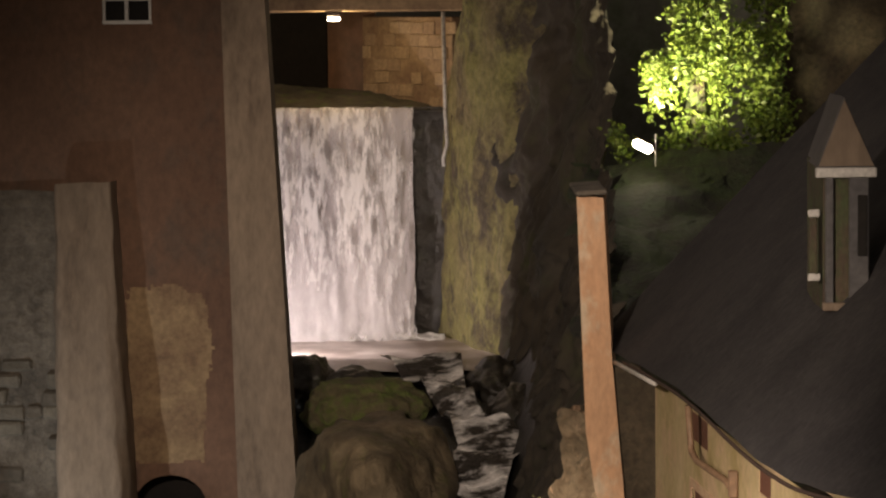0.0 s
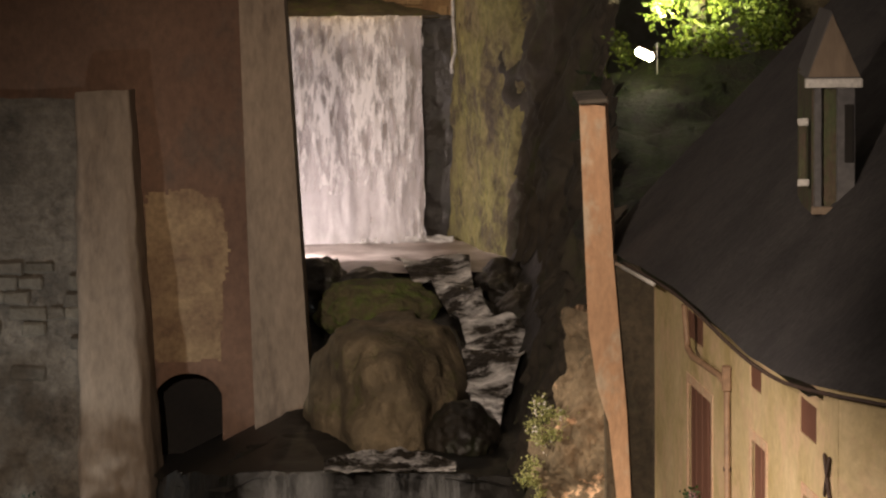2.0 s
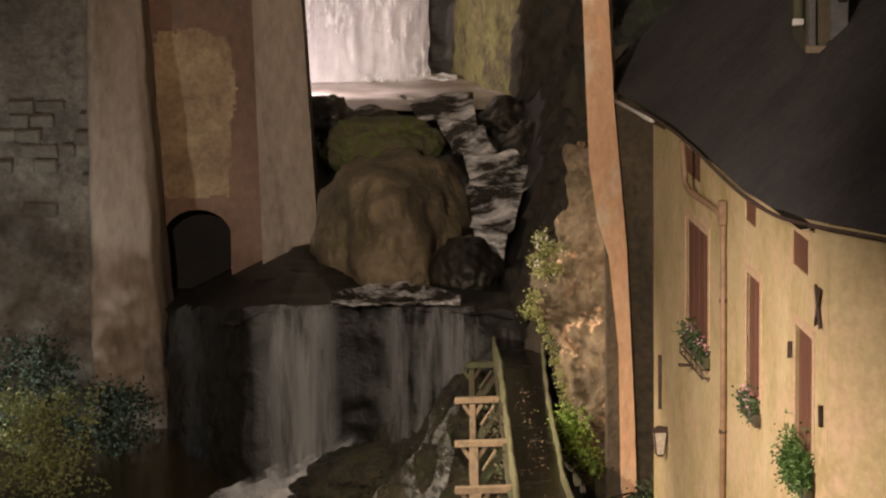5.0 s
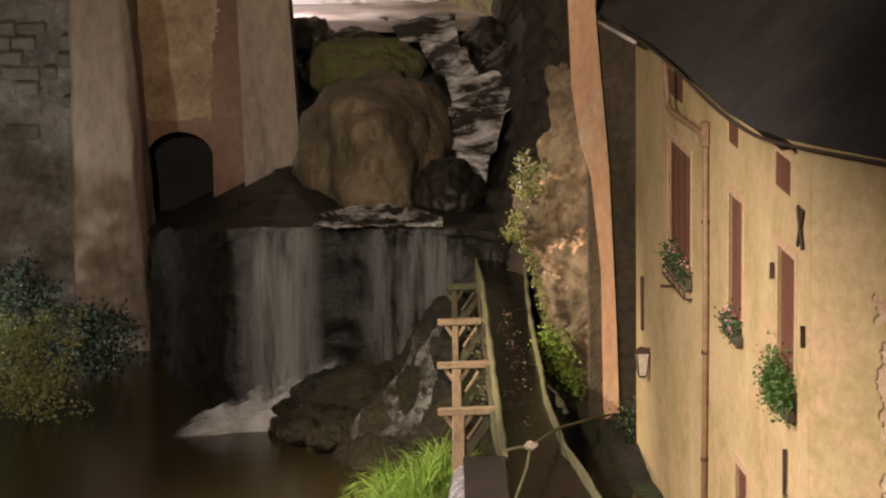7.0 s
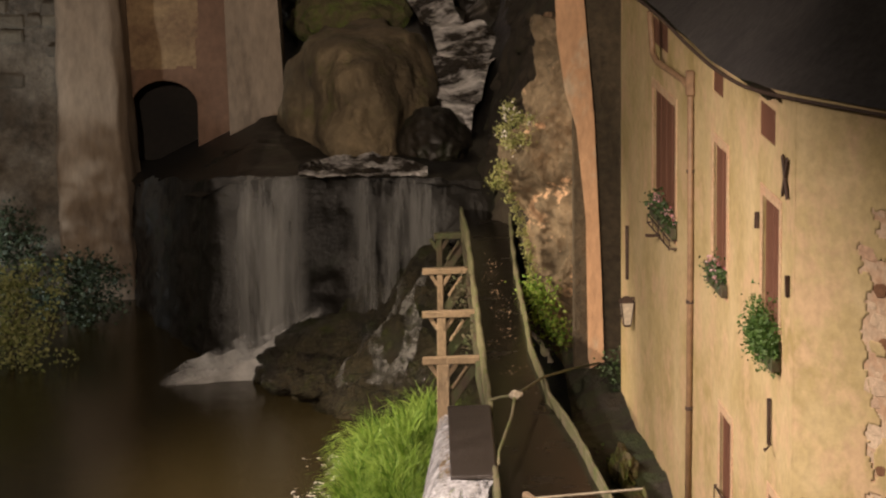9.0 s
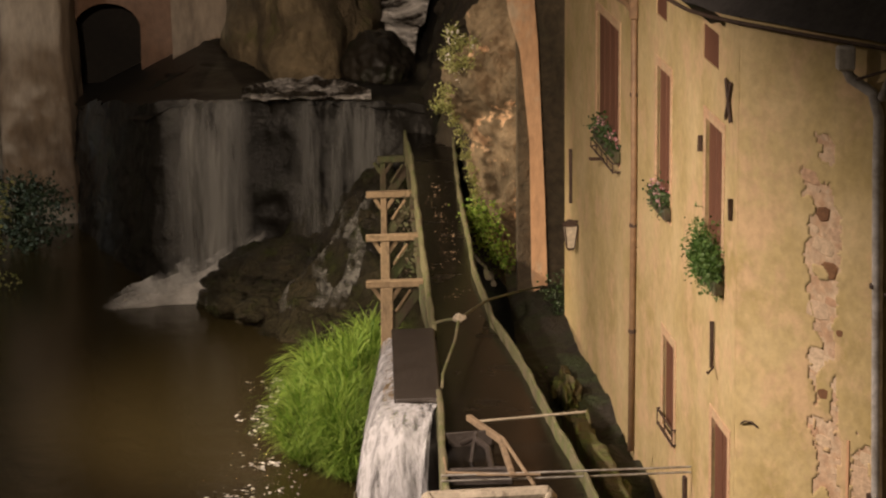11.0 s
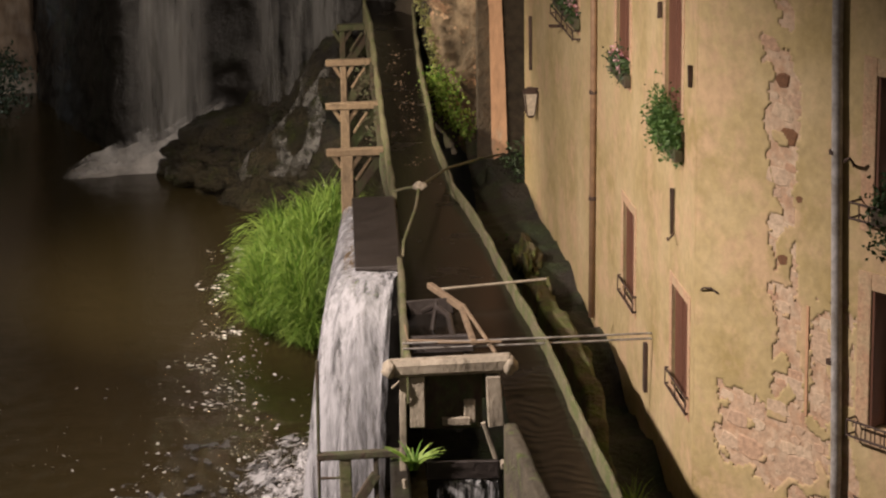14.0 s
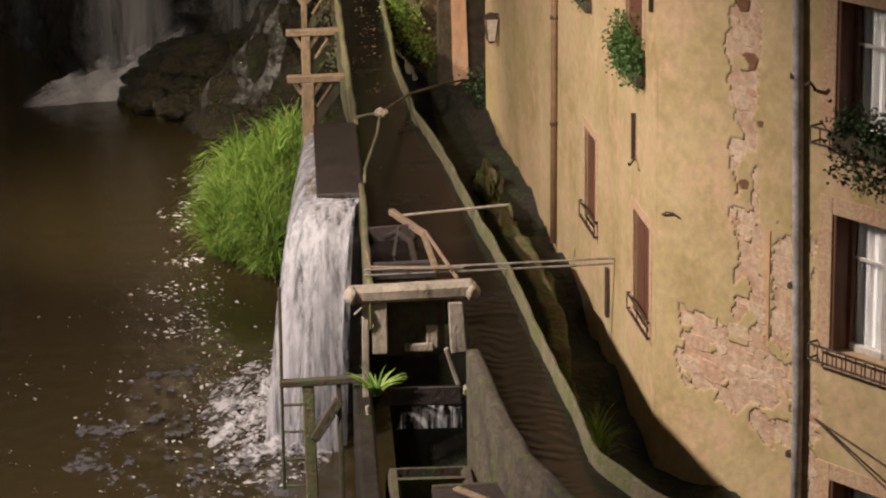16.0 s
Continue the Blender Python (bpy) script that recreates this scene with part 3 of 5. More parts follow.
fall = thing("upper_waterfall", "broad white waterfall lit from beside, dropping into a basin", "waterfall", (-2.5, 80, 5.9), kind="structure")
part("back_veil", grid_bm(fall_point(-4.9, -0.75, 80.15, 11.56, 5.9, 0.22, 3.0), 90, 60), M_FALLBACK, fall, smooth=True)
part("front_veil", grid_bm(fall_point(-4.9, -0.70, 80.0, 11.58, 5.9, 0.42, 9.0, 0.14), 110, 70), M_FALL, fall, smooth=True)
bm = grid_bm(lambda u, v: Vector((-4.9 + 4.9 * u, 79.1 + 0.6 * v + 0.08 * math.sin(9 * u), 5.97 + 0.22 * v * (1 - 0.6 * u) + 0.05 * noise.noise(Vector((u * 20, v * 5, 0))))), 60, 6)
part("spray", grid_bm(fall_point(-4.9, -0.8, 79.3, 9.0, 5.95, 0.2, 21.0, 0.1), 40, 24), M_MIST, fall, "soft spray at the fall's foot", True)
part("foam_line", bm, M_FOAM, fall, "white foam where the fall lands", True)

low = thing("lower_waterfall", "thin grey waterfall over a dark rock step into the pool", "waterfall", (-3, 60, 0), kind="structure")
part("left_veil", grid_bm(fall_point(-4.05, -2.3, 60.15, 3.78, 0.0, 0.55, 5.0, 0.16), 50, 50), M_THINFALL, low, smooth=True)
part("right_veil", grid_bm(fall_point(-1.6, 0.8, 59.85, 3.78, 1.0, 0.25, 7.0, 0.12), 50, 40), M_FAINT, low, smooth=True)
FOAM_EDGE = [(-5.2, 58.3, -0.04), (-4.6, 58.6, 0.02), (-4.0, 58.85, 0.06), (-3.4, 58.95, 0.25), (-3.0, 59.05, 0.45), (-2.5, 59.2, 0.8), (-2.1, 59.35, 1.2)]


def foam_point(u, v, tall, back):
    p = along(FOAM_EDGE, u)
    k = 0.2 + 0.8 * math.sin(math.pi * min(1.0, u * 1.02 + 0.02))
    w = noise.noise(Vector((u * 9, v * 2, back * 7)))
    return Vector((p.x + 0.08 * w, p.y + back + 0.35 * v, -0.05 + (p.z + 0.05 + tall * k * (1 + 0.5 * w)) * v))


for tall, back, mat in ((0.10, 0.0, M_HEAP), (0.22, 0.12, M_HEAPTHIN), (0.36, 0.2, M_HEAPTHIN), (0.55, 0.26, M_SPRAY)):
    part("foam", grid_bm(lambda u, v, a=tall, b=back: foam_point(u, v, a, b), 80, 12), mat, low, "white foam heaped at the fall's foot", True)
part("crest", grid_bm(lambda u, v: Vector((-2.5 + 2.5 * u, 59.75 - 0.15 * u + (0.2 + 1.5 * math.sin(math.pi * min(1.0, u * 0.9 + 0.05))) * v, 3.86 + 0.12 * v * v + 0.08 * fractal((u * 4, v * 4, 0), 2.0))), 60, 24), M_CASCADE, low, "foaming water at the lower step", True)

for k, (x0, y0, z0, x1, y1, z1, w) in enumerate(((-0.6, 59.3, 2.3, -1.15, 56.4, 0.5, 0.16), (-0.15, 59.2, 2.5, -0.6, 56.4, 0.7, 0.2), (-1.1, 59.2, 2.0, -1.7, 56.8, 0.3, 0.1))):
    def trickle(u, v, a=Vector((x0, y0, 0)), b=Vector((x1, y1, 0)), w=w):
        p = a.lerp(b, v) + Vector(((u - 0.5) * w * (1 + v) + 0.15 * math.sin(v * 9 + w * 40), 0, 0))
        q = apron_point((p.x + 3.6) / 4.6, (p.y - 55.6) / 4.6)
        return Vector((p.x, p.y, q.z + 0.03))
    part("trickle", grid_bm(trickle, 8, 50), M_GLINTS, low, "thin trickle with painted glints over the rock", True)

stream = thing("cascade", "foaming stream tumbling between dark rocks", "stream", (0, 68, 5), kind="structure")
LEFT = [(-1.5, 74.6, 5.95), (-0.75, 72.6, 5.7), (-0.1, 70.6, 5.35), (0.25, 68.6, 4.95), (0.1, 66.8, 4.55), (0.3, 65.2, 4.15), (0.4, 63.6, 3.2)]
RIGHT = [(0.35, 74.2, 5.95), (0.45, 72.2, 5.65), (0.7, 70.4, 5.35), (1.75, 68.4, 5.0), (1.35, 66.8, 4.6), (1.0, 65.0, 4.1), (0.8, 63.4, 3.1)]


def stream_point(u, v):
    p = along(LEFT, v).lerp(along(RIGHT, v), u)
    step = 0.16 * math.sin(v * 31 + 2 * noise.noise(p * 0.8)) + 0.12 * fractal(p, 1.3)
    return p + Vector((0, 0, 0.16 + step * 0.9))


part("running_water", grid_bm(stream_point, 40, 160), M_CASCADE, stream, smooth=True)


# ---- the yellow house: far facade A and near facade B, meeting at a blunt corner ----
def at_a(u, z, out=0.0):
    return Vector((3.0 + 0.0909 * u - 0.9959 * out, 48.06 - 0.9959 * u - 0.0909 * out, z))


def at_b(u, z, out=0.0):
    return Vector((4.18 + 0.6 * u - 0.8 * out, 35.16 - 0.8 * u - 0.6 * out, z))


LEN_A, LEN_B, EAVE = 12.95, 9.0, 9.34
UPPER = [(3.07, 4.95, 6.05, 7.85), (7.86, 8.80, 6.1, 7.88), (11.1, 12.1, 6.03, 7.8)]
LOWER = [(8.42, 9.2, 3.2, 4.42), (11.65, 12.6, 2.95, 4.24)]
VENTS = [(2.82, 4.3, 8.5, 8.88), (7.77, 8.5, 8.54, 8.82), (10.88, 11.8, 8.5, 8.92)]
BIG = [(2.80, 4.0, 6.0, 7.55), (2.80, 4.0, 3.55, 5.15), (2.85, 4.05, 0.9, 2.05)]
house = thing("house", "old yellow plastered house with dark slate roof beside the race", "house", (4.2, 35.2, 1.0))
part("wall_far", wall_bm(at_a, 0.0, LEN_A, UPPER + LOWER + VENTS, 0.5, 0.4, EAVE), M_PLASTER, house, "ochre plaster wall, patched and stained")
part("wall_near", wall_bm(lambda u, z, o=0.0: at_b(u, z, o - 0.018), 0.0, LEN_B, BIG, 0.5, 0.4, EAVE), M_PLASTER, house, "ochre plaster wall with stone showing through")
back = bmesh.new()
for a, b in (((3.0, 48.06), (13, 49)), ((13, 49), (16, 34)), ((16, 34), (9.58, 27.96))):
    back.faces.new([back.verts.new((*p, z)) for p, z in ((a, 0.4), (b, 0.4), (b, EAVE), (a, EAVE))])
part("wall_rear", back, M_PLASTER, house)


def block_on(at, u0, u1, z0, z1, o0, o1, bevel=0.01):
    """A block on a facade, from out = o0 to o1."""
    bm = bmesh.new()
    vs = [bm.verts.new(at(u, z, o)) for u in (u0, u1) for z in (z0, z1) for o in (o0, o1)]
    for f in ((0, 1, 3, 2), (4, 6, 7, 5), (0, 4, 5, 1), (2, 3, 7, 6), (0, 2, 6, 4), (1, 5, 7, 3)):
        bm.faces.new([vs[i] for i in f])
    bmesh.ops.recalc_face_normals(bm, faces=bm.faces[:])
    if bevel:
        bmesh.ops.bevel(bm, geom=bm.edges[:], offset=bevel, segments=1, affect="EDGES")
    return bm


def surround(w, at, u0, u1, z0, z1, s, name="surround"):
    for n, a, b, c, d in (("jamb", u0 - s, u0, z0 - s, z1 + s), ("jamb", u1, u1 + s, z0 - s, z1 + s), ("lintel", u0, u1, z1, z1 + s), ("sill", u0, u1, z0 - s, z0)):
        part(n, block_on(at, a, b, c, d, -0.04, 0.012, 0.006), M_TRIM, w)


def shuttered(at, u0, u1, z0, z1, deep=0.06):
    w = part("window", block_on(at, u0, u1, z0, z1, -deep - 0.05, -deep, 0.004), M_SHUT, house, "red-brown closed shutters in a pink stone surround")
    surround(w, at, u0, u1, z0, z1, 0.13)
    n = max(2, round((u1 - u0) / 0.5))
    for i in range(n):
        a, b = u0 + (u1 - u0) * i / n + 0.02, u0 + (u1 - u0) * (i + 1) / n - 0.02
        part("shutter_panel", block_on(at, a, b, z0 + 0.03, z1 - 0.03, -deep, -deep + 0.025, 0.006), M_SHUT, w)
    return w


for u0, u1, z0, z1 in UPPER + LOWER:
    shuttered(at_a, u0, u1, z0, z1)
for u0, u1, z0, z1 in VENTS:
    part("attic_hatch", block_on(at_a, u0, u1, z0, z1, -0.12, -0.012, 0.004), M_SHUT, house, "small brown attic hatch under the eaves")


def glazed(at, u0, u1, z0, z1):
    w = part("window", block_on(at, u0, u0 + 0.09, z0, z1, -0.30, -0.22, 0.006), M_SHUT, house, "tall brown wooden window with white curtains")
    surround(w, at, u0, u1, z0, z1, 0.2)
    for a, b, c, d in ((u1 - 0.09, u1, z0, z1), (u0, u1, z1 - 0.08, z1), (u0, u1, z0, z0 + 0.08), ((u0 + u1) / 2 - 0.05, (u0 + u1) / 2 + 0.05, z0, z1)):
        part("window_frame", block_on(at, a, b, c, d, -0.302, -0.222, 0.006), M_WHITEPAINT, w)
    part("shutter", block_on(at, u0 + 0.005, u0 + 0.04, z0 + 0.02, z1 - 0.02, -0.22, -0.01, 0.004), M_SHUT, w, "brown shutter folded into the reveal")
    for i in (0, 1):
        a = u0 + 0.09 + i * (u1 - u0 - 0.09) / 2
        b = a + (u1 - u0) / 2 - 0.15
        part("pane", block_on(at, a, b, z0 + 0.08, z1 - 0.08, -0.27, -0.262, 0), M_GLASS, w).visible_shadow = False
        part("glazing_bar", block_on(at, a, b, z0 + (z1 - z0) * 0.66, z0 + (z1 - z0) * 0.66 + 0.035, -0.285, -0.245, 0.004), M_WHITEPAINT, w)
    cur = grid_bm(lambda s, v: at(u0 + 0.06 + (u1 - u0 - 0.1) * s, z0 + 0.05 + (z1 - z0 - 0.1) * v, -0.34 + 0.025 * math.sin(s * 48)), 60, 2)
    part("curtain", cur, M_CURTAIN, w, "white gathered curtain", True)
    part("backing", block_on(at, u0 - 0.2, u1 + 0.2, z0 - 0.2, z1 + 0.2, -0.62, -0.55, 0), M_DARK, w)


for u0, u1, z0, z1 in BIG:
    glazed(at_b, u0, u1, z0, z1)

# roof: eaves over both facades, rising away from the race, with a far verge
def rounded(pts, times=3):
    """Cuts the corners of a line, so that it bends softly."""
    for _ in range(times):
        out = [pts[0]]
        for p, q in zip(pts, pts[1:]):
            out += [p.lerp(q, 0.25), p.lerp(q, 0.75)]
        pts = out + [pts[-1]]
    return pts


EAVES = rounded([at_a(-4.4, 8.95, 0.26), at_a(1.2, 9.18, 0.26), at_a(4.6, 9.26, 0.26), at_a(8.4, 9.11, 0.26), at_a(10.8, 9.16, 0.26), at_a(12.4, 9.31, 0.26), at_b(0.2, 9.37, 0.26), at_b(2.2, 9.36, 0.26), at_b(9.2, 9.42, 0.26)])
RIDGE = rounded([EAVES[0] + Vector((7.4, 0.4, 7.6)), at_a(8.0, 9.08) + Vector((7.6, 1.2, 7.6)), at_a(13.0, 9.2) + Vector((7.6, 2.6, 7.6)), EAVES[-1] + Vector((6.5, 5.0, 7.6))])


def roof_bm(a, b, c, d, nu, nv, thick):
    bm = grid_bm(lambda u, v: a.lerp(b, u).lerp(d.lerp(c, u), v), nu, nv)
    bmesh.ops.solidify(bm, geom=bm.faces[:], thickness=thick)
    return bm


bm = grid_bm(lambda u, v: along(EAVES, u).lerp(along(RIDGE, u), v) + Vector((0, 0, 0.03 * noise.noise(Vector((u * 19, v * 9, 2))))), 90, 24)
bmesh.ops.solidify(bm, geom=bm.faces[:], thickness=0.09)
roof = part("roof", bm, M_ROOF, house, "dark slate roof")
part("soffit", roof_bm(at_a(-0.2, 9.06, 0.2), at_a(12.2, 9.12, 0.18), at_a(12.2, 9.16, -0.1), at_a(-0.2, 9.1, -0.1), 20, 2, 0.05), M_DARKWOOD, house)
part("gutter", tube_bm([at_a(u, 8.91 + 0.04 * (u + 2.4), 0.29) for u in (-2.6, -1, 0, 1.8)], 0.032, 8), M_WHITEPAINT, house, "thin zinc gutter", True)
part("gutter", tube_bm([e + Vector((-0.02, -0.02, -0.06)) for e in EAVES[8:]], 0.025, 8), M_IRON, house, "dark iron gutter", True)

# dormer
dm = part("dormer", box_bm(pose(5.27, 45.6, 11.2), 0.56, 1.7, 1.8, 0.01), M_DARKWOOD, house, "small pointed roof dormer with pale gable")
bm = bmesh.new()
v = [bm.verts.new(c) for c in ((4.92, 44.72, 12.05), (5.62, 44.72, 12.05), (5.24, 44.72, 12.92), (5.0, 46.6, 12.05), (5.62, 46.6, 12.05), (5.3, 46.6, 12.9))]
for f in ((0, 1, 2), (0, 2, 5, 3), (1, 4, 5, 2), (0, 3, 4, 1), (3, 5, 4)):
    bm.faces.new([v[i] for i in f])
part("gable_roof", bm, M_ROOF, dm)
bm = bmesh.new()
bm.faces.new([bm.verts.new(c) for c in ((4.93, 44.70, 12.08), (5.6, 44.70, 12.08), (5.24, 44.70, 12.88))])
ext = bmesh.ops.extrude_face_region(bm, geom=bm.faces[:])
bmesh.ops.translate(bm, vec=(0, -0.04, 0), verts=[g for g in ext["geom"] if isinstance(g, bmesh.types.BMVert)])
part("gable", bm, M_CONCRETE, dm, "pale weathered gable board")
part("head", box_bm(pose(5.26, 44.68, 12.0), 0.74, 0.12, 0.12), M_WHITEPAINT, dm)
part("post", box_bm(pose(5.06, 44.7, 11.15), 0.10, 0.08, 1.6), M_ROOF, dm)
part("panel", box_bm(pose(5.42, 44.7, 11.15), 0.24, 0.06, 1.6), M_ROOF, dm, "weathered grey boarding")
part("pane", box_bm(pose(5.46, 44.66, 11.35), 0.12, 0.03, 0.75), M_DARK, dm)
part("sill", box_bm(pose(5.27, 44.66, 10.36), 0.60, 0.12, 0.10), M_CONCRETE, dm)
part("shutter", box_bm(pose(4.87, 44.75, 11.1), 0.1, 0.04, 0.85), M_DARKWOOD, dm)
for z in (11.5, 10.72):
    part("shutter_trim", box_bm(pose(4.87, 44.70, z), 0.15, 0.05, 0.09, 0.015, 0.012), M_WHITEPAINT, dm)
dm.location = dm.location + Vector((-0.36, -3.05, 0.245))

# orange gable end and the dark gap behind it
bm = bmesh.new()
outline = [(1.97, 11.45), (2.03, 9.6), (2.09, 7.9), (2.22, 7.0), (2.40, 6.4), (2.55, 4.9), (2.58, 2.6), (2.7, 2.0), (2.86, 1.9), (2.80, 4.0), (2.69, 6.55), (2.49, 8.96), (2.37, 11.38)]
f = bm.faces.new([bm.verts.new((x, 50.0, z)) for x, z in outline])
ext = bmesh.ops.extrude_face_region(bm, geom=[f])
bmesh.ops.translate(bm, vec=(0.15, 2.2, 0), verts=[g for g in ext["geom"] if isinstance(g, bmesh.types.BMVert)])
bmesh.ops.recalc_face_normals(bm, faces=bm.faces[:])
ow = ob_of("wall_orange", bm, M_ORANGE)
tagged(ow, "narrow orange plastered wall end tapering into the rock", "wall", kind="structure")
part("coping", box_bm(pose(2.18, 50.9, 11.47, 0, -3, 0), 0.47, 2.2, 0.07, 0.02), M_GREYSTONE, ow, "flat stone coping")
tagged(ob_of("wall_gap", box_bm(pose(3.0, 50.28, 4.8), 1.3, 0.3, 8.2, 0.02), M_GAP), "dark mottled wall in the gap beside the house", "wall", kind="structure")
bm = grid_bm(lambda u, v: Vector((2.2 + 3.6 * u * 1.0, 28 + 24 * v, 0.65 + 1.65 * min(1.0, v * 1.5) + 0.2 * u + 0.28 * fractal((u * 4, v * 20, 0), 0.7))), 30, 120)
tagged(ob_of("gully_ground", bm, M_EARTH, True), "dark mossy gully between the race and the house", "ground", kind="structure")

# ---- mill building on the other bank ----
def at_m(u, z, out=0.0):
    return Vector((u, 68.0 - out, z))


mill = thing("mill_building", "tall old mill building with red-brown render above the ravine", "building", (-9, 68, 2))
part("wall", wall_bm(at_m, -24, -3.9, [(-6.45, -5.0, 2.4, 4.55), (-6.95, -5.95, 13.8, 15.2)], 0.6, -0.6, 22), M_BRICKWALL, mill, "red-brown rendered wall, dark and stained")
bm = bmesh.new()
vs = [bm.verts.new(c) for c in ((-4.25, 67.2, 3.0), (-3.0, 67.2, 3.0), (-3.0, 68.7, 3.0), (-4.25, 68.7, 3.0), (-4.62, 67.2, 22), (-3.98, 67.2, 22), (-3.98, 68.7, 22), (-4.62, 68.7, 22))]
for f in ((0, 1, 5, 4), (1, 2, 6, 5), (2, 3, 7, 6), (3, 0, 4, 7), (4, 5, 6, 7)):
    bm.faces.new([vs[i] for i in f])
part("corner_pillar", bm, M_CONCRETE, mill, "stained concrete corner pillar")
bm = curtain_bm([(-7.95, 66.4, -0.6), (-7.9, 66.1, -0.6), (-6.25, 66.1, -0.6), (-6.1, 67.9, -0.6)], [(-7.95, 67.6, 10.5), (-7.9, 67.3, 10.6), (-6.8, 67.3, 10.6), (-6.75, 68.0, 10.6)], 30, 60, 0.05, 1.2)
part("buttress", bm, M_CONCRETE, mill, "tall battered buttress", True)
bm = curtain_bm([(-24, 67.0, -0.6), (-7.9, 67.0, -0.6)], [(-24, 67.8, 10.4), (-7.9, 67.8, 10.4)], 120, 70, 0.06, 1.0)
part("stone_base", bm, M_GREYSTONE, mill, "worn grey masonry at the foot of the wall", True)
z = 4.6
while z < 6.9:
    x = -11.2 + random.uniform(0, 0.4)
    while x < -8.1:
        w, h = random.uniform(0.35, 0.85), random.uniform(0.26, 0.34)
        if noise.noise(Vector((x * 0.9, z * 0.9, 3.0))) > 0.0 and random.random() < 0.75:
            y = 67.0 + 0.8 * (z + 0.6) / 11
            part("stone", box_bm(pose(x + w / 2, y + random.uniform(-0.01, 0.05), z, 0, random.uniform(-1.5, 1.5), 0), w - 0.01, 0.2, h - 0.01, 0.045, 0.045), M_BLOCK, mill)
        x += w
    z += 0.32
part("ledge_stone", box_bm(pose(-7.7, 66.3, 0.45), 0.6, 0.5, 0.12, 0.03), M_GREYSTONE, mill)
bm = bmesh.new()
for i in range(12):
    a, b = math.pi * i / 12, math.pi * (i + 1) / 12
    xs = [-5.725 - 0.74 * math.cos(k) for k in (a, b)]
    zs = [3.85 + 0.62 * math.sin(k) for k in (a, b)]
    bm.faces.new([bm.verts.new(c) for c in ((xs[0], 68.02, zs[0]), (xs[1], 68.02, zs[1]), (xs[1], 68.02, 4.6), (xs[0], 68.02, 4.6))])
part("arch_head", bm, M_BRICKWALL, mill)
part("arch_shade", box_bm(pose(-5.7, 69.3, 3.4), 1.9, 0.1, 2.6), M_DARK, mill)
part("downpipe", tube_bm([(-4.36, 67.9, 22), (-4.2, 67.85, 12), (-4.05, 67.8, 7.3), (-3.98, 67.75, 4.2)], 0.05, 8), M_ZINC, mill, "old grey downpipe", True)
mw = part("window", box_bm(pose(-6.45, 68.1, 13.83), 1.05, 0.2, 0.09), M_WHITEPAINT, mill, "white framed window")
for x in (-6.93, -6.46, -5.97):
    part("window_frame", box_bm(pose(x, 68.08, 14.5), 0.08, 0.1, 1.4), M_WHITEPAINT, mw)
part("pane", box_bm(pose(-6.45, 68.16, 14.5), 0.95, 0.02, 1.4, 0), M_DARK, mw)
part("glazing_bar", box_bm(pose(-6.45, 68.1, 14.3), 0.95, 0.05, 0.05, 0), M_WHITEPAINT, mw)

# footbridge over the top of the fall and lit ashlar under it
bridge = thing("footbridge", "dark stone footbridge above the waterfall's lip", "bridge", (-2, 80, 13.9))
part("deck", box_bm(pose(-2.4, 80.4, 14.5), 8.0, 2.4, 1.2, 0.05), M_TANPATCH, bridge)
part("back_wall", box_bm(pose(-2.3, 83.4, 12.5), 1.2, 0.4, 3.2), M_BRICKWALL, bridge)
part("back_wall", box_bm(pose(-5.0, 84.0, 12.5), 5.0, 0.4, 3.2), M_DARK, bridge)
ash = thing("wall_ashlar", "ochre stone wall lit by a lamp under the bridge", "wall", (-1, 81, 11.5), kind="structure")
part("lip_ramp", grid_bm(lambda u, v: Vector((-4.9 + 4.6 * u, 80.25 + 2.4 * v, 11.5 + 0.62 * v * (1 - 0.55 * u) + 0.05 * noise.noise(Vector((u * 14, v * 6, 2))))), 40, 16), M_PITWALL, ash, "pale mossy ledge above the fall's edge", True)
part("core", beam_bm((-1.9, 83.0, 12.6), (0.35, 80.5, 12.6), 0.3, 2.3, 0.02, 0), M_TANPATCH, ash)
ax = (Vector((0.35, 80.5, 0)) - Vector((-1.9, 83.0, 0))).normalized()
face = Vector((-ax.y, ax.x, 0)) if ax.x < 0 else Vector((ax.y, -ax.x, 0))
for row in range(7):
    s = random.uniform(0, 0.2)
    while s < 3.1:
        w = random.uniform(0.3, 0.55)
        c = Vector((-1.9, 83.0, 11.62 + 0.31 * row)) + ax * (s + w / 2) + face * 0.165
        if random.random() < 0.4:
            part("stone", box_bm(Matrix.Translation(c) @ ax.to_track_quat("X", "Z").to_matrix().to_4x4(), w - 0.012, 0.06 + random.uniform(0, 0.02), 0.3, 0.02, 0.012), M_ORSTONE, ash)
        s += w
part("drain_pipe", tube_bm([(0.02, 79.6, 14.0), (0.06, 79.6, 11.4), (0.10, 79.5, 10.7), (0.0, 79.4, 10.35), (0.02, 79.4, 10.15)], 0.05, 8), M_ZINC, ash, "old pipe hanging on the wall", True)
part("drain_pipe", tube_bm([(0.24, 79.3, 11.4), (0.27, 79.2, 9.9)], 0.05, 8), M_IRON, ash, "old pipe hanging on the wall", True)
far_hill = grid_bm(lambda u, v: Vector((-40 + 90 * u, 90 + 6 * v, 4 + 26 * v + 1.5 * fractal((u * 9, v * 3, 0), 1.0))), 60, 30)
tagged(ob_of("backdrop_hill", far_hill, M_HAZE, True), "wooded hill behind the falls, haze put into its colour", "hill", kind="structure")
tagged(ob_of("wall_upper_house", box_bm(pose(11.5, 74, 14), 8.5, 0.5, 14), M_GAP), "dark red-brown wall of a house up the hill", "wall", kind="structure")


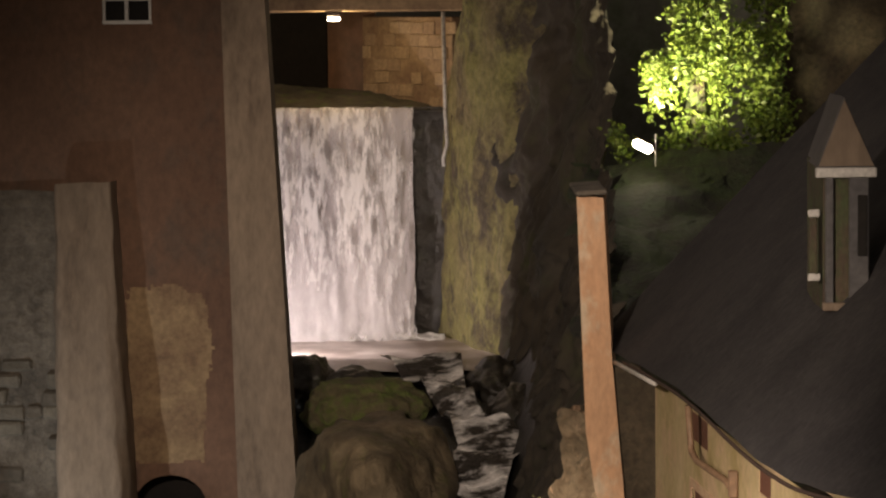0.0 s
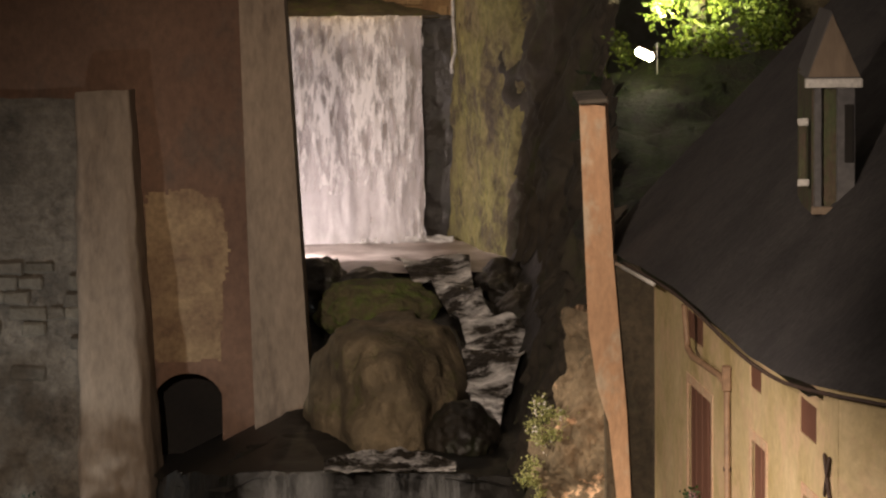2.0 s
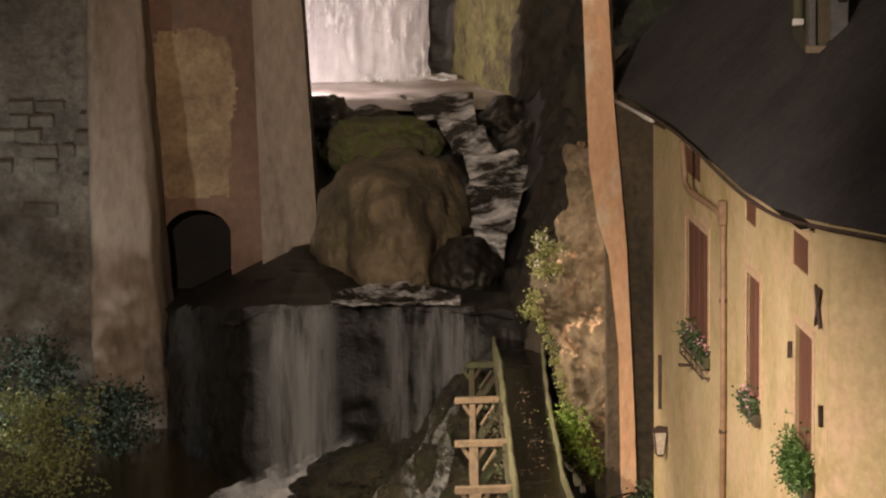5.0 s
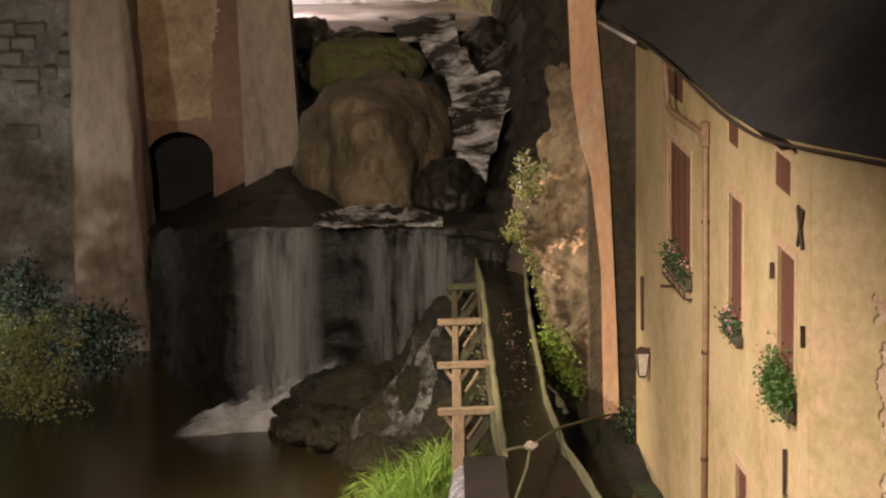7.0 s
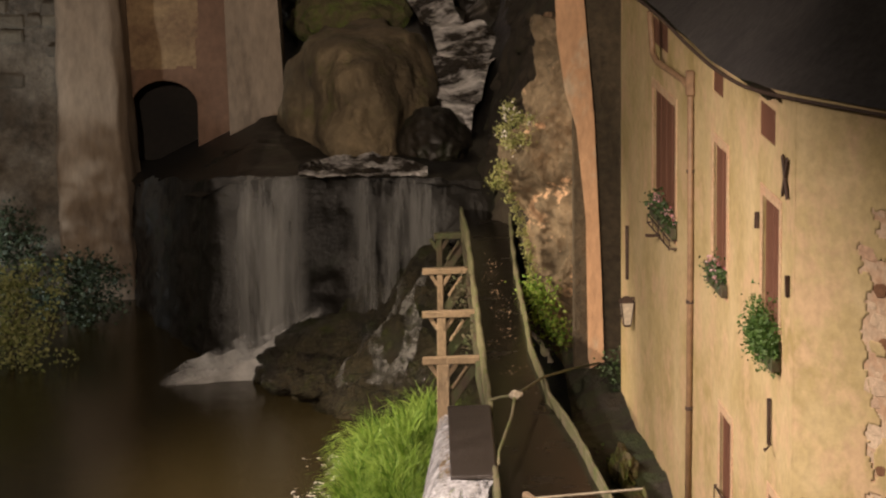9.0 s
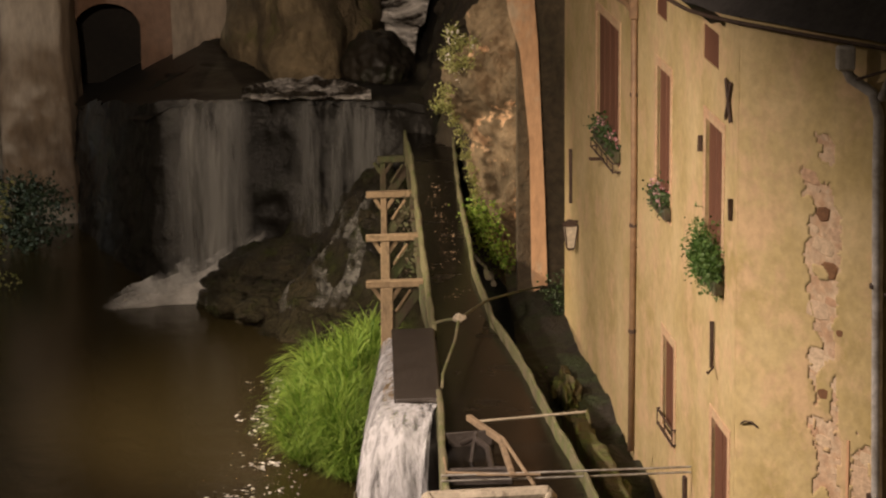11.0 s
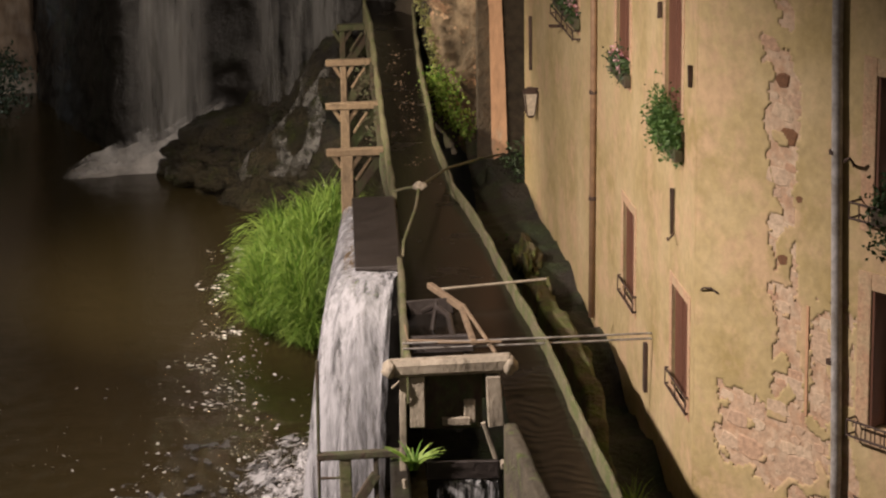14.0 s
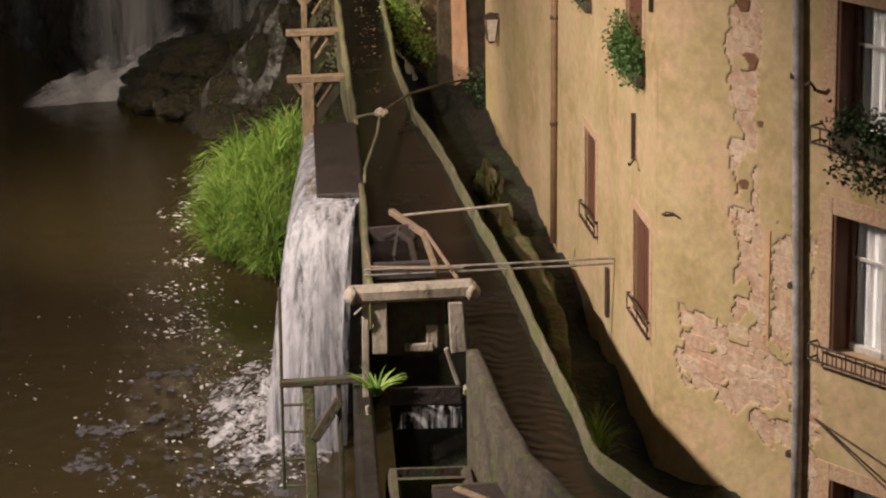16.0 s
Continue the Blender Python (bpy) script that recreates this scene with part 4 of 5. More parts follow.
# ---- mill race ----
RACE_L = [(0.62, 58.6, 3.42), (0.72, 56.5, 3.4), (0.80, 50, 3.38), (0.86, 44.3, 3.36), (0.86, 41.0, 3.34), (0.84, 36.6, 3.32)]
RACE_R = [(1.55, 59.5, 3.42), (1.5, 54.0, 3.4), (1.58, 48.0, 3.36), (1.74, 44.8, 3.35), (2.03, 42.76, 3.35), (2.35, 39.1, 3.35), (2.6, 36.86, 3.35), (2.76, 34.25, 3.35), (2.92, 32.3, 3.35), (3.02, 30.6, 3.35), (3.5, 29.3, 3.35), (5.2, 27.0, 3.35)]
INNER = [(0.84, 36.6, 3.2), (1.96, 36.4, 3.2), (1.96, 34.06, 3.3), (2.06, 32.5, 3.3), (2.27, 30.75, 3.3), (2.65, 29.4, 3.3), (4.2, 26.4, 3.3)]


def kerb_bm(pts, w, h, n, rag=0.03):
    """A rough kerb or plank on edge along a line."""
    bm = bmesh.new()
    rings = []
    for i in range(n + 1):
        p = along(pts, i / n)
        q = along(pts, min(1, i / n + 0.004)) - along(pts, max(0, i / n - 0.004))
        s = Vector((q.y, -q.x, 0)).normalized() * w / 2
        j = Vector((noise.noise(p * 1.7), 0, noise.noise(p * 1.7 + Vector((9, 9, 9))))) * rag
        rings.append([bm.verts.new(p + j + o) for o in (-s + Vector((0, 0, -h)), -s, -s * 0.6 + Vector((0, 0, 0.02)), s * 0.6 + Vector((0, 0, 0.02)), s, s + Vector((0, 0, -h)))])
    for a, b in zip(rings, rings[1:]):
        for k in range(5):
            bm.faces.new((a[k], a[k + 1], b[k + 1], b[k]))
    bm.faces.new(rings[0])
    bm.faces.new(rings[-1][::-1])
    bmesh.ops.recalc_face_normals(bm, faces=bm.faces[:])
    return bm


race = thing("mill_race", "raised mill race of mossy planks carrying brown water", "mill race", (1, 45, 3), kind="structure")
part("left_kerb", kerb_bm(RACE_L[:4], 0.065, 0.5, 60), M_MOSSWOOD, race, "pale mossy plank edge", True)
part("left_kerb", kerb_bm(RACE_L[4:], 0.085, 0.6, 30), M_MOSSWOOD, race, "pale mossy plank edge", True)
part("right_kerb", kerb_bm(RACE_R, 0.052, 1.1, 120), M_MOSSWOOD, race, "mossy stone kerb", True)
part("inner_kerb", kerb_bm(INNER[2:], 0.16, 2.2, 50), M_PITWALL, race, "mossy stone wall between race and wheel pit", True)


def race_point(u, v):
    y = 59.3 - v * 33
    def at_y(pts):
        for a, b in zip(pts, pts[1:]):
            if b[1] <= y <= a[1]:
                return a[0] + (b[0] - a[0]) * (y - a[1]) / (b[1] - a[1])
        return pts[0][0] if y > pts[0][1] else pts[-1][0]
    l = at_y(RACE_L) if y > 36.5 else at_y(INNER[1:])
    return Vector((l + (at_y(RACE_R) - l) * u, y, 3.24 - 0.1 * v + (0.0006 if y > 38 else 0.0018) * math.sin(y * 24 + 9 * noise.noise(Vector((u * 2.6, y * 1.3, 0))))))


part("race_water", grid_bm(race_point, 16, 900), M_RACE, race, "rippled brown water", True)
part("race_bed", kerb_bm([(1.1, 58.5, 3.05), (1.2, 48, 3.0), (1.5, 40, 2.95), (1.6, 37.0, 2.95)], 0.95, 0.3, 40), M_DARKWOOD, race)

# trestles that carry the race
def trestle(y, z, foot, thick, wood, left=-0.12):
    t = thing("trestle", "tan wooden trestle with a cross beam beside the race" if wood is M_WOOD else "dark wet wooden trestle at the head of the race", "trestle", (0.2, y, foot), "trestles under the race")
    part("cross_beam", beam_bm((left, y, z), (0.78, y, z + 0.02), 0.14, 0.11), wood, t)
    part("post", beam_bm((0.2, y + 0.02, foot), (0.2, y + 0.02, z - 0.05), thick, thick), wood, t)
    for d in (-1, 1):
        part("bracket", beam_bm((0.2 + d * thick * 0.4, y + 0.02, z - 0.26), (0.2 + d * (thick * 0.5 + 0.12), y + 0.02, z - 0.06), 0.07, 0.07), wood, t)
    part("brace", beam_bm((0.34, y, z - 0.46), (0.58, y, z - 0.1), 0.04, 0.05), wood, t)
    part("brace", beam_bm((0.26, y + 0.05, z - 0.75), (0.72, y + 0.1, z - 0.1), 0.06, 0.16), M_DARKWOOD, t)
    return t


trestle(58.0, 3.0, 1.0, 0.10, M_DARKWOOD, 0.1)
trestle(54.9, 3.0, 0.6, 0.11, M_WOOD)
trestle(51.5, 3.0, 0.3, 0.15, M_WOOD)
trestle(48.3, 3.0, 0.0, 0.19, M_WOOD)

# spill plate and spilling water
spill = thing("spillway", "dark spill plate with white water pouring over its edges", "spillway", (0.5, 42, 3.3), kind="structure")
part("plate", box_bm(pose(0.56, 42.4, 3.30), 0.62, 3.7, 0.07, 0.015, 0.01), M_WETPLANK, spill, "dark wet spill plate")
part("support", box_bm(pose(0.75, 42.6, 1.6), 0.3, 3.0, 3.2), M_ROCK, spill)
LIP = [(0.26, 44.1, 3.28), (0.26, 42.4, 3.28), (0.28, 40.55, 3.28), (0.55, 40.5, 3.28), (0.84, 40.5, 3.28)]
LAND = [(-0.12, 44.0, 0.0), (-0.32, 42.0, 0.0), (-0.44, 39.9, 0.0), (0.1, 39.6, 0.0), (0.5, 39.7, 0.0)]


def spill_point(k, seed):
    def fn(u, v):
        a, b = along(LIP, u), along(LAND, u)
        w = fractal((u * 16 + seed, v * 0.9, seed), 1.0, 4)
        p = a.lerp(b, v ** 0.36 * k)
        p.z = a.z * (1 - v)
        return p + Vector((-0.05 * w, -0.06 * w, 0))
    return fn


part("inner_veil", grid_bm(spill_point(0.8, 2.0), 80, 50), M_SPILL, spill, smooth=True)
part("edge_veil", grid_bm(spill_point(1.12, 11.0), 100, 60), M_SPILL, spill, smooth=True)
part("outer_veil", grid_bm(spill_point(1.0, 6.0), 100, 60), M_SPILL, spill, smooth=True)


def splash_point(u, v):
    a, r = u * math.tau, v
    x, y = -0.42 + 1.05 * r * math.cos(a), 41.0 + 2.7 * r * math.sin(a)
    k = max(0.0, 1 - r)
    return Vector((x, y, -0.03 + 0.55 * k * (0.6 + 0.8 * abs(fractal((x, y, 0), 3.0)))))


bm = bmesh.new()
for _ in range(2600):
    r = abs(random.gauss(0, 0.8))
    a = random.uniform(0, math.tau)
    c = Vector((-0.55 + 0.75 * r * math.cos(a), 40.9 + 2.0 * r * math.sin(a), 0.02))
    if random.random() < 0.35:
        c = Vector((-1.45 + random.gauss(0, 0.22), random.uniform(42.5, 48.5), 0.02)) if random.random() < 0.22 else Vector((-0.8 - 3.4 * random.random(), random.uniform(36.8, 43.5), 0.02))
        if c.y < 43.6 and noise.noise(Vector((c.x * 1.3, c.y * 0.7, 5.0))) + 0.5 * noise.noise(Vector((c.x * 3.7, c.y * 2.2, 2.0))) < 0.26:
            continue
    if c.x > 0.1:
        continue
    c.z += 0.25 * random.random() ** 3 * max(0.0, 1.2 - r)
    leaf(bm, c, random.choice((0.018, 0.025, 0.035, 0.07)), (random.uniform(-0.4, 0.4), random.uniform(-0.4, 0.4), random.uniform(0, 6.28)))
for _ in range(420):
    y = random.uniform(44.5, 53.5)
    c = Vector((-1.9 + 0.12 * math.sin(y * 1.7) + random.gauss(0, 0.22), y, 0.02))
    if noise.noise(Vector((c.x * 2.0, c.y * 1.1, 8.0))) > -0.05:
        leaf(bm, c, random.choice((0.03, 0.05, 0.08)), (random.uniform(-0.3, 0.3), random.uniform(-0.3, 0.3), random.uniform(-0.5, 0.5) + 1.5))
for _ in range(130):
    c = Vector((random.uniform(-5.2, -1.2), random.uniform(37.0, 46.0), 0.02))
    leaf(bm, c, random.choice((0.015, 0.02, 0.03, 0.05)), (random.uniform(-0.3, 0.3), random.uniform(-0.3, 0.3), random.uniform(0, 6.28)))
tagged(part("foam_and_glints", bm, M_FOAM, spill, "white foam flecks and painted glints on the water"), kind="stuff")


def drift_point(u, v):
    a, r = u * math.tau, v
    x, y = -1.5 + 2.2 * r * math.cos(a), 40.2 + 4.2 * r * math.sin(a)
    return Vector((x, y, 0.05 - 0.10 * r * r + 0.05 * fractal((x * 1.2, y * 0.8, 3.0), 1.0, 3)))


part("drifting_foam", grid_bm(drift_point, 90, 40), M_DRIFT, spill, "thin foam drifting on the churned water", True)
part("splash", grid_bm(splash_point, 80, 24), M_SPLASH, spill, "white splash where the water lands", True)

# wheel frame and water wheel
fr = thing("wheel_frame", "bleached timber frame standing over the water wheel", "timber frame", (1.35, 35.4, 2.5))
part("lintel", beam_bm((0.56, 35.4, 3.56), (2.07, 35.4, 3.61), 0.22, 0.19, 0.05, 0.02), M_PALEWOOD, fr, "thick weathered lintel")
for x in (0.60, 2.02):
    part("beam_head", rock_bm((x, 35.36, 3.58), (0.08, 0.12, 0.10), 31.0 + x, 0.3, 3), M_PALEWOOD, fr, "knobbly worn beam end", True)
for x, x2, w in ((0.92, 0.93, 0.20), (1.82, 1.86, 0.26)):
    part("post", beam_bm((x2, 35.44, 2.84), (x, 35.44, 3.47), w, 0.18, 0.015, 0.012), M_PALEWOOD, fr)
part("post", beam_bm((0.75, 35.38, 2.3), (0.76, 35.38, 3.47), 0.09, 0.08, 0.012, 0.008), M_PALEWOOD, fr, "thin outer post")
part("board", beam_bm((1.0, 35.6, 3.1), (1.7, 35.6, 3.1), 0.06, 0.72), M_DARKWOOD, fr)
part("ledge", beam_bm((1.22, 35.5, 2.86), (1.56, 35.5, 2.86), 0.06, 0.10), M_PALEWOOD, fr)
part("ledge", beam_bm((1.48, 35.52, 2.98), (1.62, 35.52, 2.98), 0.05, 0.3), M_PALEWOOD, fr)
part("strut", beam_bm((1.70, 35.2, 2.95), (1.84, 35.2, 2.48), 0.06, 0.06), M_PALEWOOD, fr)
part("strut", beam_bm((0.75, 35.05, 2.31), (0.90, 34.9, 1.0), 0.05, 0.05), M_PALEWOOD, fr)
part("peg", beam_bm((0.62, 35.25, 3.36), (0.72, 35.25, 3.46), 0.03, 0.03), M_PALEWOOD, fr)

wheel = thing("water_wheel", "dark wet wooden water wheel in its pit", "water wheel", (1.42, 33.2, 0.6))
R = 1.45
for x in (1.0, 1.84):
    part("rim", tube_bm([(x, 33.2 + R * math.cos(a * math.tau / 32), 0.6 + R * math.sin(a * math.tau / 32)) for a in range(33)], 0.07, 6), M_DARKWOOD, wheel)
for i in range(20):
    a = i * math.tau / 20
    part("paddle", box_bm(Matrix.Translation((1.42, 33.2 + (R - 0.1) * math.cos(a), 0.6 + (R - 0.1) * math.sin(a))) @ pose(0, 0, 0, math.degrees(a) + 20, 0, 0), 0.82, 0.34, 0.04, 0), M_DARKWOOD, wheel)
part("axle", tube_bm([(0.7, 33.2, 0.6), (2.0, 33.2, 0.6)], 0.12, 10), M_DARKWOOD, wheel)
part("drip_veil", grid_bm(fall_point(1.05, 1.86, 34.98, 2.30, 2.04, 0.05, 4.0, 0.02), 40, 10), M_DRIP, wheel, "water dripping off the sluice board")
part("sluice_board", beam_bm((1.02, 35.06, 2.41), (1.88, 35.06, 2.41), 0.08, 0.22), M_WETPLANK, wheel)
tagged(ob_of("pit_wall", box_bm(pose(0.72, 33, 0.9), 0.22, 7.0, 2.6, 0.03), M_ROCK), "dark damp wall of the wheel pit", "wall", kind="structure")

# platform with ladder
pf = thing("platform", "small dark wooden platform with a ladder over the pool", "platform", (0.2, 36, 0))
part("deck_beam", beam_bm((-0.28, 36, 2.27), (0.74, 36, 2.31), 0.10, 0.09), M_DARKWOOD, pf)
part("deck_beam", beam_bm((-0.28, 36.2, 2.22), (0.74, 36.2, 2.26), 0.12, 0.05), M_DARKWOOD, pf)
part("rail_post", beam_bm((-0.26, 36, 0.9), (-0.25, 36, 3.5), 0.045, 0.045), M_DARKWOOD, pf)
part("post", beam_bm((0.10, 36.05, -0.4), (0.06, 36.05, 2.25), 0.17, 0.15), M_MOSSWOOD, pf)
part("post", beam_bm((0.46, 36, -0.4), (0.43, 36, 2.3), 0.06, 0.06), M_DARKWOOD, pf)
part("brace", beam_bm((0.12, 35.98, 1.55), (0.44, 35.98, 2.05), 0.09, 0.12), M_DARKWOOD, pf)
for z in (2.0, 1.65, 1.3, 0.95):
    part("rung", beam_bm((-0.26, 36, z), (0.06, 36, z), 0.04, 0.03), M_DARKWOOD, pf)

# ---- plants ----
def grass_clump(at, rx, ry, n, length, mat, label, name="grass_clump", lean=(0, 0)):
    bm = bmesh.new()
    for _ in range(n):
        a, r = random.uniform(0, math.tau), math.sqrt(random.random())
        root = (at[0] + rx * r * math.cos(a), at[1] + ry * r * math.sin(a), at[2] + random.uniform(-0.05, 0.05))
        d = Vector((math.cos(a) * r * 0.8 + lean[0] + random.uniform(-0.3, 0.3), math.sin(a) * r * 0.6 + lean[1] + random.uniform(-0.3, 0.3), 1.0))
        blade(bm, root, d, length * random.uniform(0.5, 1.15), 0.012 * random.uniform(0.7, 1.6), 1.3)
    return tagged(ob_of(name, bm, mat), label, "grass", kind="stuff")


def shrub_grass(label, heads, n, length, mat):
    """A dense tuft of fine drooping blades growing out of a mound."""
    bm = bmesh.new()
    for _ in range(n):
        cx, cy, cz, rx, ry, rz = random.choice(heads)
        d = Vector([random.gauss(0, 1) for _ in range(3)]).normalized()
        p = Vector((cx + d.x * rx * random.uniform(0.75, 1.0), cy + d.y * ry * random.uniform(0.75, 1.0), max(0.0, cz + d.z * rz * random.uniform(0.75, 1.0))))
        if noise.noise(p * 2.6) < -0.16:
            continue
        blade(bm, p, Vector((d.x * 0.7 + random.gauss(0, 0.3), d.y * 0.5 + random.gauss(0, 0.3), 0.9)), length * random.choice((0.5, 0.7, 0.9, 1.1, 1.3, 1.7)) * (1.0 if d.z < 0.3 else 1.25), 0.011 * random.uniform(0.7, 1.7), 2.0, 3)
    return tagged(ob_of("grass_clump", bm, mat), label, "grass", kind="stuff")


shrub_grass("tall bright green drooping grass at the pool's edge",
            [(-1.1, 48.6, 0.5, 0.45, 0.8, 0.55), (-0.55, 48.2, 0.55, 0.42, 0.8, 0.75), (-0.8, 49.8, 0.8, 0.48, 1.0, 0.6), (-0.35, 49.3, 0.95, 0.36, 0.9, 0.75), (-0.1, 50.6, 0.95, 0.32, 0.9, 0.65), (-0.42, 47.7, 0.35, 0.25, 0.5, 0.45), (-0.9, 50.8, 0.55, 0.45, 0.8, 0.45)], 16000, 0.42, M_GREEN)
grass_clump((0.0, 49.5, 0.2), 0.4, 2.0, 900, 0.9, M_GREEN, "green grass under the trestles")


ivy = thing("ivy_tree", "ivy-covered tree lit yellow-green by a floodlight", "tree", (5.6, 69.2, 10.6))
part("trunk", tube_bm([(5.4, 69.4, 10.4), (5.3, 69.3, 12.5), (5.6, 69.4, 15), (5.5, 69.4, 18)], 0.22, 8, taper=[1.2, 1, 0.8, 0.5]), M_DARKWOOD, ivy)
bm = bmesh.new()
for _ in range(420):
    z = random.uniform(10.9, 18)
    left = 4.25 + 0.45 * noise.noise(Vector((0, 0, z * 1.3))) + (0.5 if z < 11.9 else 0.0) + (0.55 if z > 13.2 else 0.0)
    cx = random.uniform(left, 7.15 + 0.2 * noise.noise(Vector((9, 0, z * 1.1))))
    cy = 68.3 + random.uniform(-0.2, 0.9) + 0.35 * max(0.0, cx - 5.2) + 0.35 * noise.noise(Vector((cx * 1.6, 3.0, z * 1.2)))
    if noise.noise(Vector((cx * 1.4, z * 1.1, 5.0))) < -0.22:
        continue
    hang = 0.55 if z > 13.0 and cx > 5.0 else 0.2
    for _ in range(44):
        leaf(bm, Vector((cx + random.gauss(0, 0.13), cy + random.gauss(0, 0.16), z - random.uniform(0, hang) + random.gauss(0, 0.12))), random.uniform(0.05, 0.15))
for cx, cy, cz in ((3.55, 66.4, 11.35), (3.45, 66.5, 11.55), (3.65, 66.6, 11.2), (4.3, 67.0, 12.3), (4.5, 67.3, 12.7), (4.2, 67.2, 12.9)):
    for _ in range(60):
        leaf(bm, Vector((cx, cy, cz)) + Vector([random.gauss(0, 0.12) for _ in range(3)]), random.uniform(0.05, 0.13))
part("crown", bm, M_LEAF, ivy, "dense hanging ivy leaves")
fl = thing("floodlight", "bright white floodlight on a bracket below the ivy", "floodlight", (3.95, 65.9, 11.0))
part("lens", box_bm(pose(3.95, 65.72, 11.32, 8, 25, 0), 0.40, 0.05, 0.17, 0.05), M_GLOW, fl, "glowing lamp glass")
part("housing", box_bm(pose(3.97, 65.86, 11.33, 8, 25, 0), 0.44, 0.18, 0.21, 0.05), M_IRON, fl)
part("bracket", beam_bm((4.22, 65.9, 10.9), (4.22, 65.9, 11.55), 0.03, 0.03), M_ZINC, fl)
bl = thing("bridge_lamp", "small bright lamp under the footbridge", "lamp", (-2.6, 79.3, 13.6))
part("lens", box_bm(pose(-2.6, 79.2, 13.74), 0.3, 0.1, 0.1, 0.02), M_GLOW2, bl, "glowing lamp glass")
part("housing", box_bm(pose(-2.6, 79.3, 13.84), 0.34, 0.2, 0.1, 0.02), M_IRON, bl)


# ---- fittings on the yellow house ----
dp = part("downpipe", tube_bm([at_a(4.2, 9.1, 0.24), at_a(4.15, 8.62, 0.2), at_a(4.22, 8.5, 0.2), at_a(4.5, 8.42, 0.18), at_a(6.1, 8.4, 0.08), at_a(6.42, 8.3, 0.055), at_a(6.45, 6.0, 0.05), at_a(6.32, 2.2, 0.05)], 0.045, 10), M_RUSTPIPE, house, "thin brown downpipe with a swan neck", True)
part("hopper", box_bm(Matrix.Translation(at_a(6.42, 8.42, 0.06)), 0.12, 0.14, 0.34, 0.02), M_RUSTPIPE, dp)
for z in (7.2, 5.4, 3.9):
    part("bracket", tube_bm([at_a(6.42 if z > 5 else 6.38, z, 0.05), at_a(6.42 if z > 5 else 6.38, z + 0.05, 0.05)], 0.056, 10), M_IRON, dp)
dp = part("downpipe", tube_bm([at_b(1.94, 9.1, 0.28), at_b(1.94, 9.03, 0.28), at_b(1.95, 8.9, 0.2), at_b(2.18, 8.76, 0.1), at_b(2.26, 8.51, 0.075), at_b(2.26, 7.97, 0.075), at_b(2.4, 2.95, 0.075), at_b(2.4, 0.5, 0.075)], 0.062, 14), M_ZINC, house, "thick dull zinc downpipe", True)
part("branch_pipe", tube_bm([at_b(2.67, 9.15, 0.24), at_b(2.55, 9.1, 0.14), at_b(2.30, 8.71, 0.08)], 0.05, 12), M_ZINC, dp, smooth=True)
part("strap", tube_bm([at_b(1.99, 8.88, 0.2), at_b(2.55, 9.08, 0.2)], 0.018, 6), M_IRON, dp)
for z in (6.6, 4.2, 2.2):
    part("bracket", tube_bm([at_b(2.345 - 0.0115 * z, z, 0.075), at_b(2.345 - 0.0115 * z, z + 0.05, 0.075)], 0.07, 14), M_IRON, dp)
part("pipe_ring", tube_bm([at_b(2.44, 6.55, 0.1), at_b(2.54, 6.6, 0.2), at_b(2.6, 6.64, 0.2), at_b(2.6, 6.55, 0.12), at_b(2.5, 6.5, 0.02)], 0.018, 6), M_IRON, dp)
part("hopper", box_bm(Matrix.Translation(at_b(1.94, 9.13, 0.28)), 0.2, 0.16, 0.26, 0.02), M_WHITEPAINT, dp, "pale gutter outlet box")

for d in (-1, 1):
    part("wall_anchor", beam_bm(at_a(12.5 - 0.13 * d, 8.04, 0.03), at_a(12.5 + 0.13 * d, 8.5, 0.03), 0.03, 0.07, 0.005), M_IRON, house, "rusty iron cross-shaped wall anchor")
for at, u, z0, z1 in ((at_a, 0.82, 4.5, 5.35), (at_a, 12.72, 6.9, 7.16), (at_a, 11.75, 4.88, 5.45), (at_a, 10.9, 7.35, 7.55)):
    part("shutter_catch", beam_bm(at(u, z0, 0.035), at(u, z1, 0.035), 0.03, 0.05, 0.005), M_IRON, house, "rusty iron bar on the wall")
part("iron_stub", beam_bm(at_a(3.7, 5.78, 0.0), at_a(3.75, 5.8, 0.22), 0.05, 0.04, 0.005), M_IRON, house)
part("wall_hook", tube_bm([at_b(0.12, 4.56, 0.02), at_b(0.22, 4.62, 0.06), at_b(0.32, 4.63, 0.05), at_b(0.4, 4.58, 0.02)], 0.012, 6), M_IRON, house, "bent iron hook")
part("wall_hook", tube_bm([at_a(11.8, 4.9, 0.02), at_a(11.95, 4.86, 0.12), at_a(12.0, 4.9, 0.14)], 0.014, 6), M_IRON, house)
part("dark_strip", block_on(at_a, 10.05, 10.16, 2.35, 3.0, 0.0, 0.05, 0.01), M_IRON, house)

lt = thing("wall_lantern", "unlit wall lantern with frosted glass by the house corner", "lantern", at_a(1.35, 3.9, 0.12))


def tapered_on(at, u, out, z0, z1, half0, half1):
    """A four-sided lantern glass, narrower at its foot."""
    bm = bmesh.new()
    rings = [[bm.verts.new(at(u + a * h, z, out + b * h)) for a, b in ((-1, -1), (1, -1), (1, 1), (-1, 1))] for z, h in ((z0, half0), (z1, half1))]
    for k in range(4):
        bm.faces.new((rings[0][k], rings[0][(k + 1) % 4], rings[1][(k + 1) % 4], rings[1][k]))
    bm.faces.new(rings[0][::-1])
    bm.faces.new(rings[1])
    bmesh.ops.recalc_face_normals(bm, faces=bm.faces[:])
    return bm


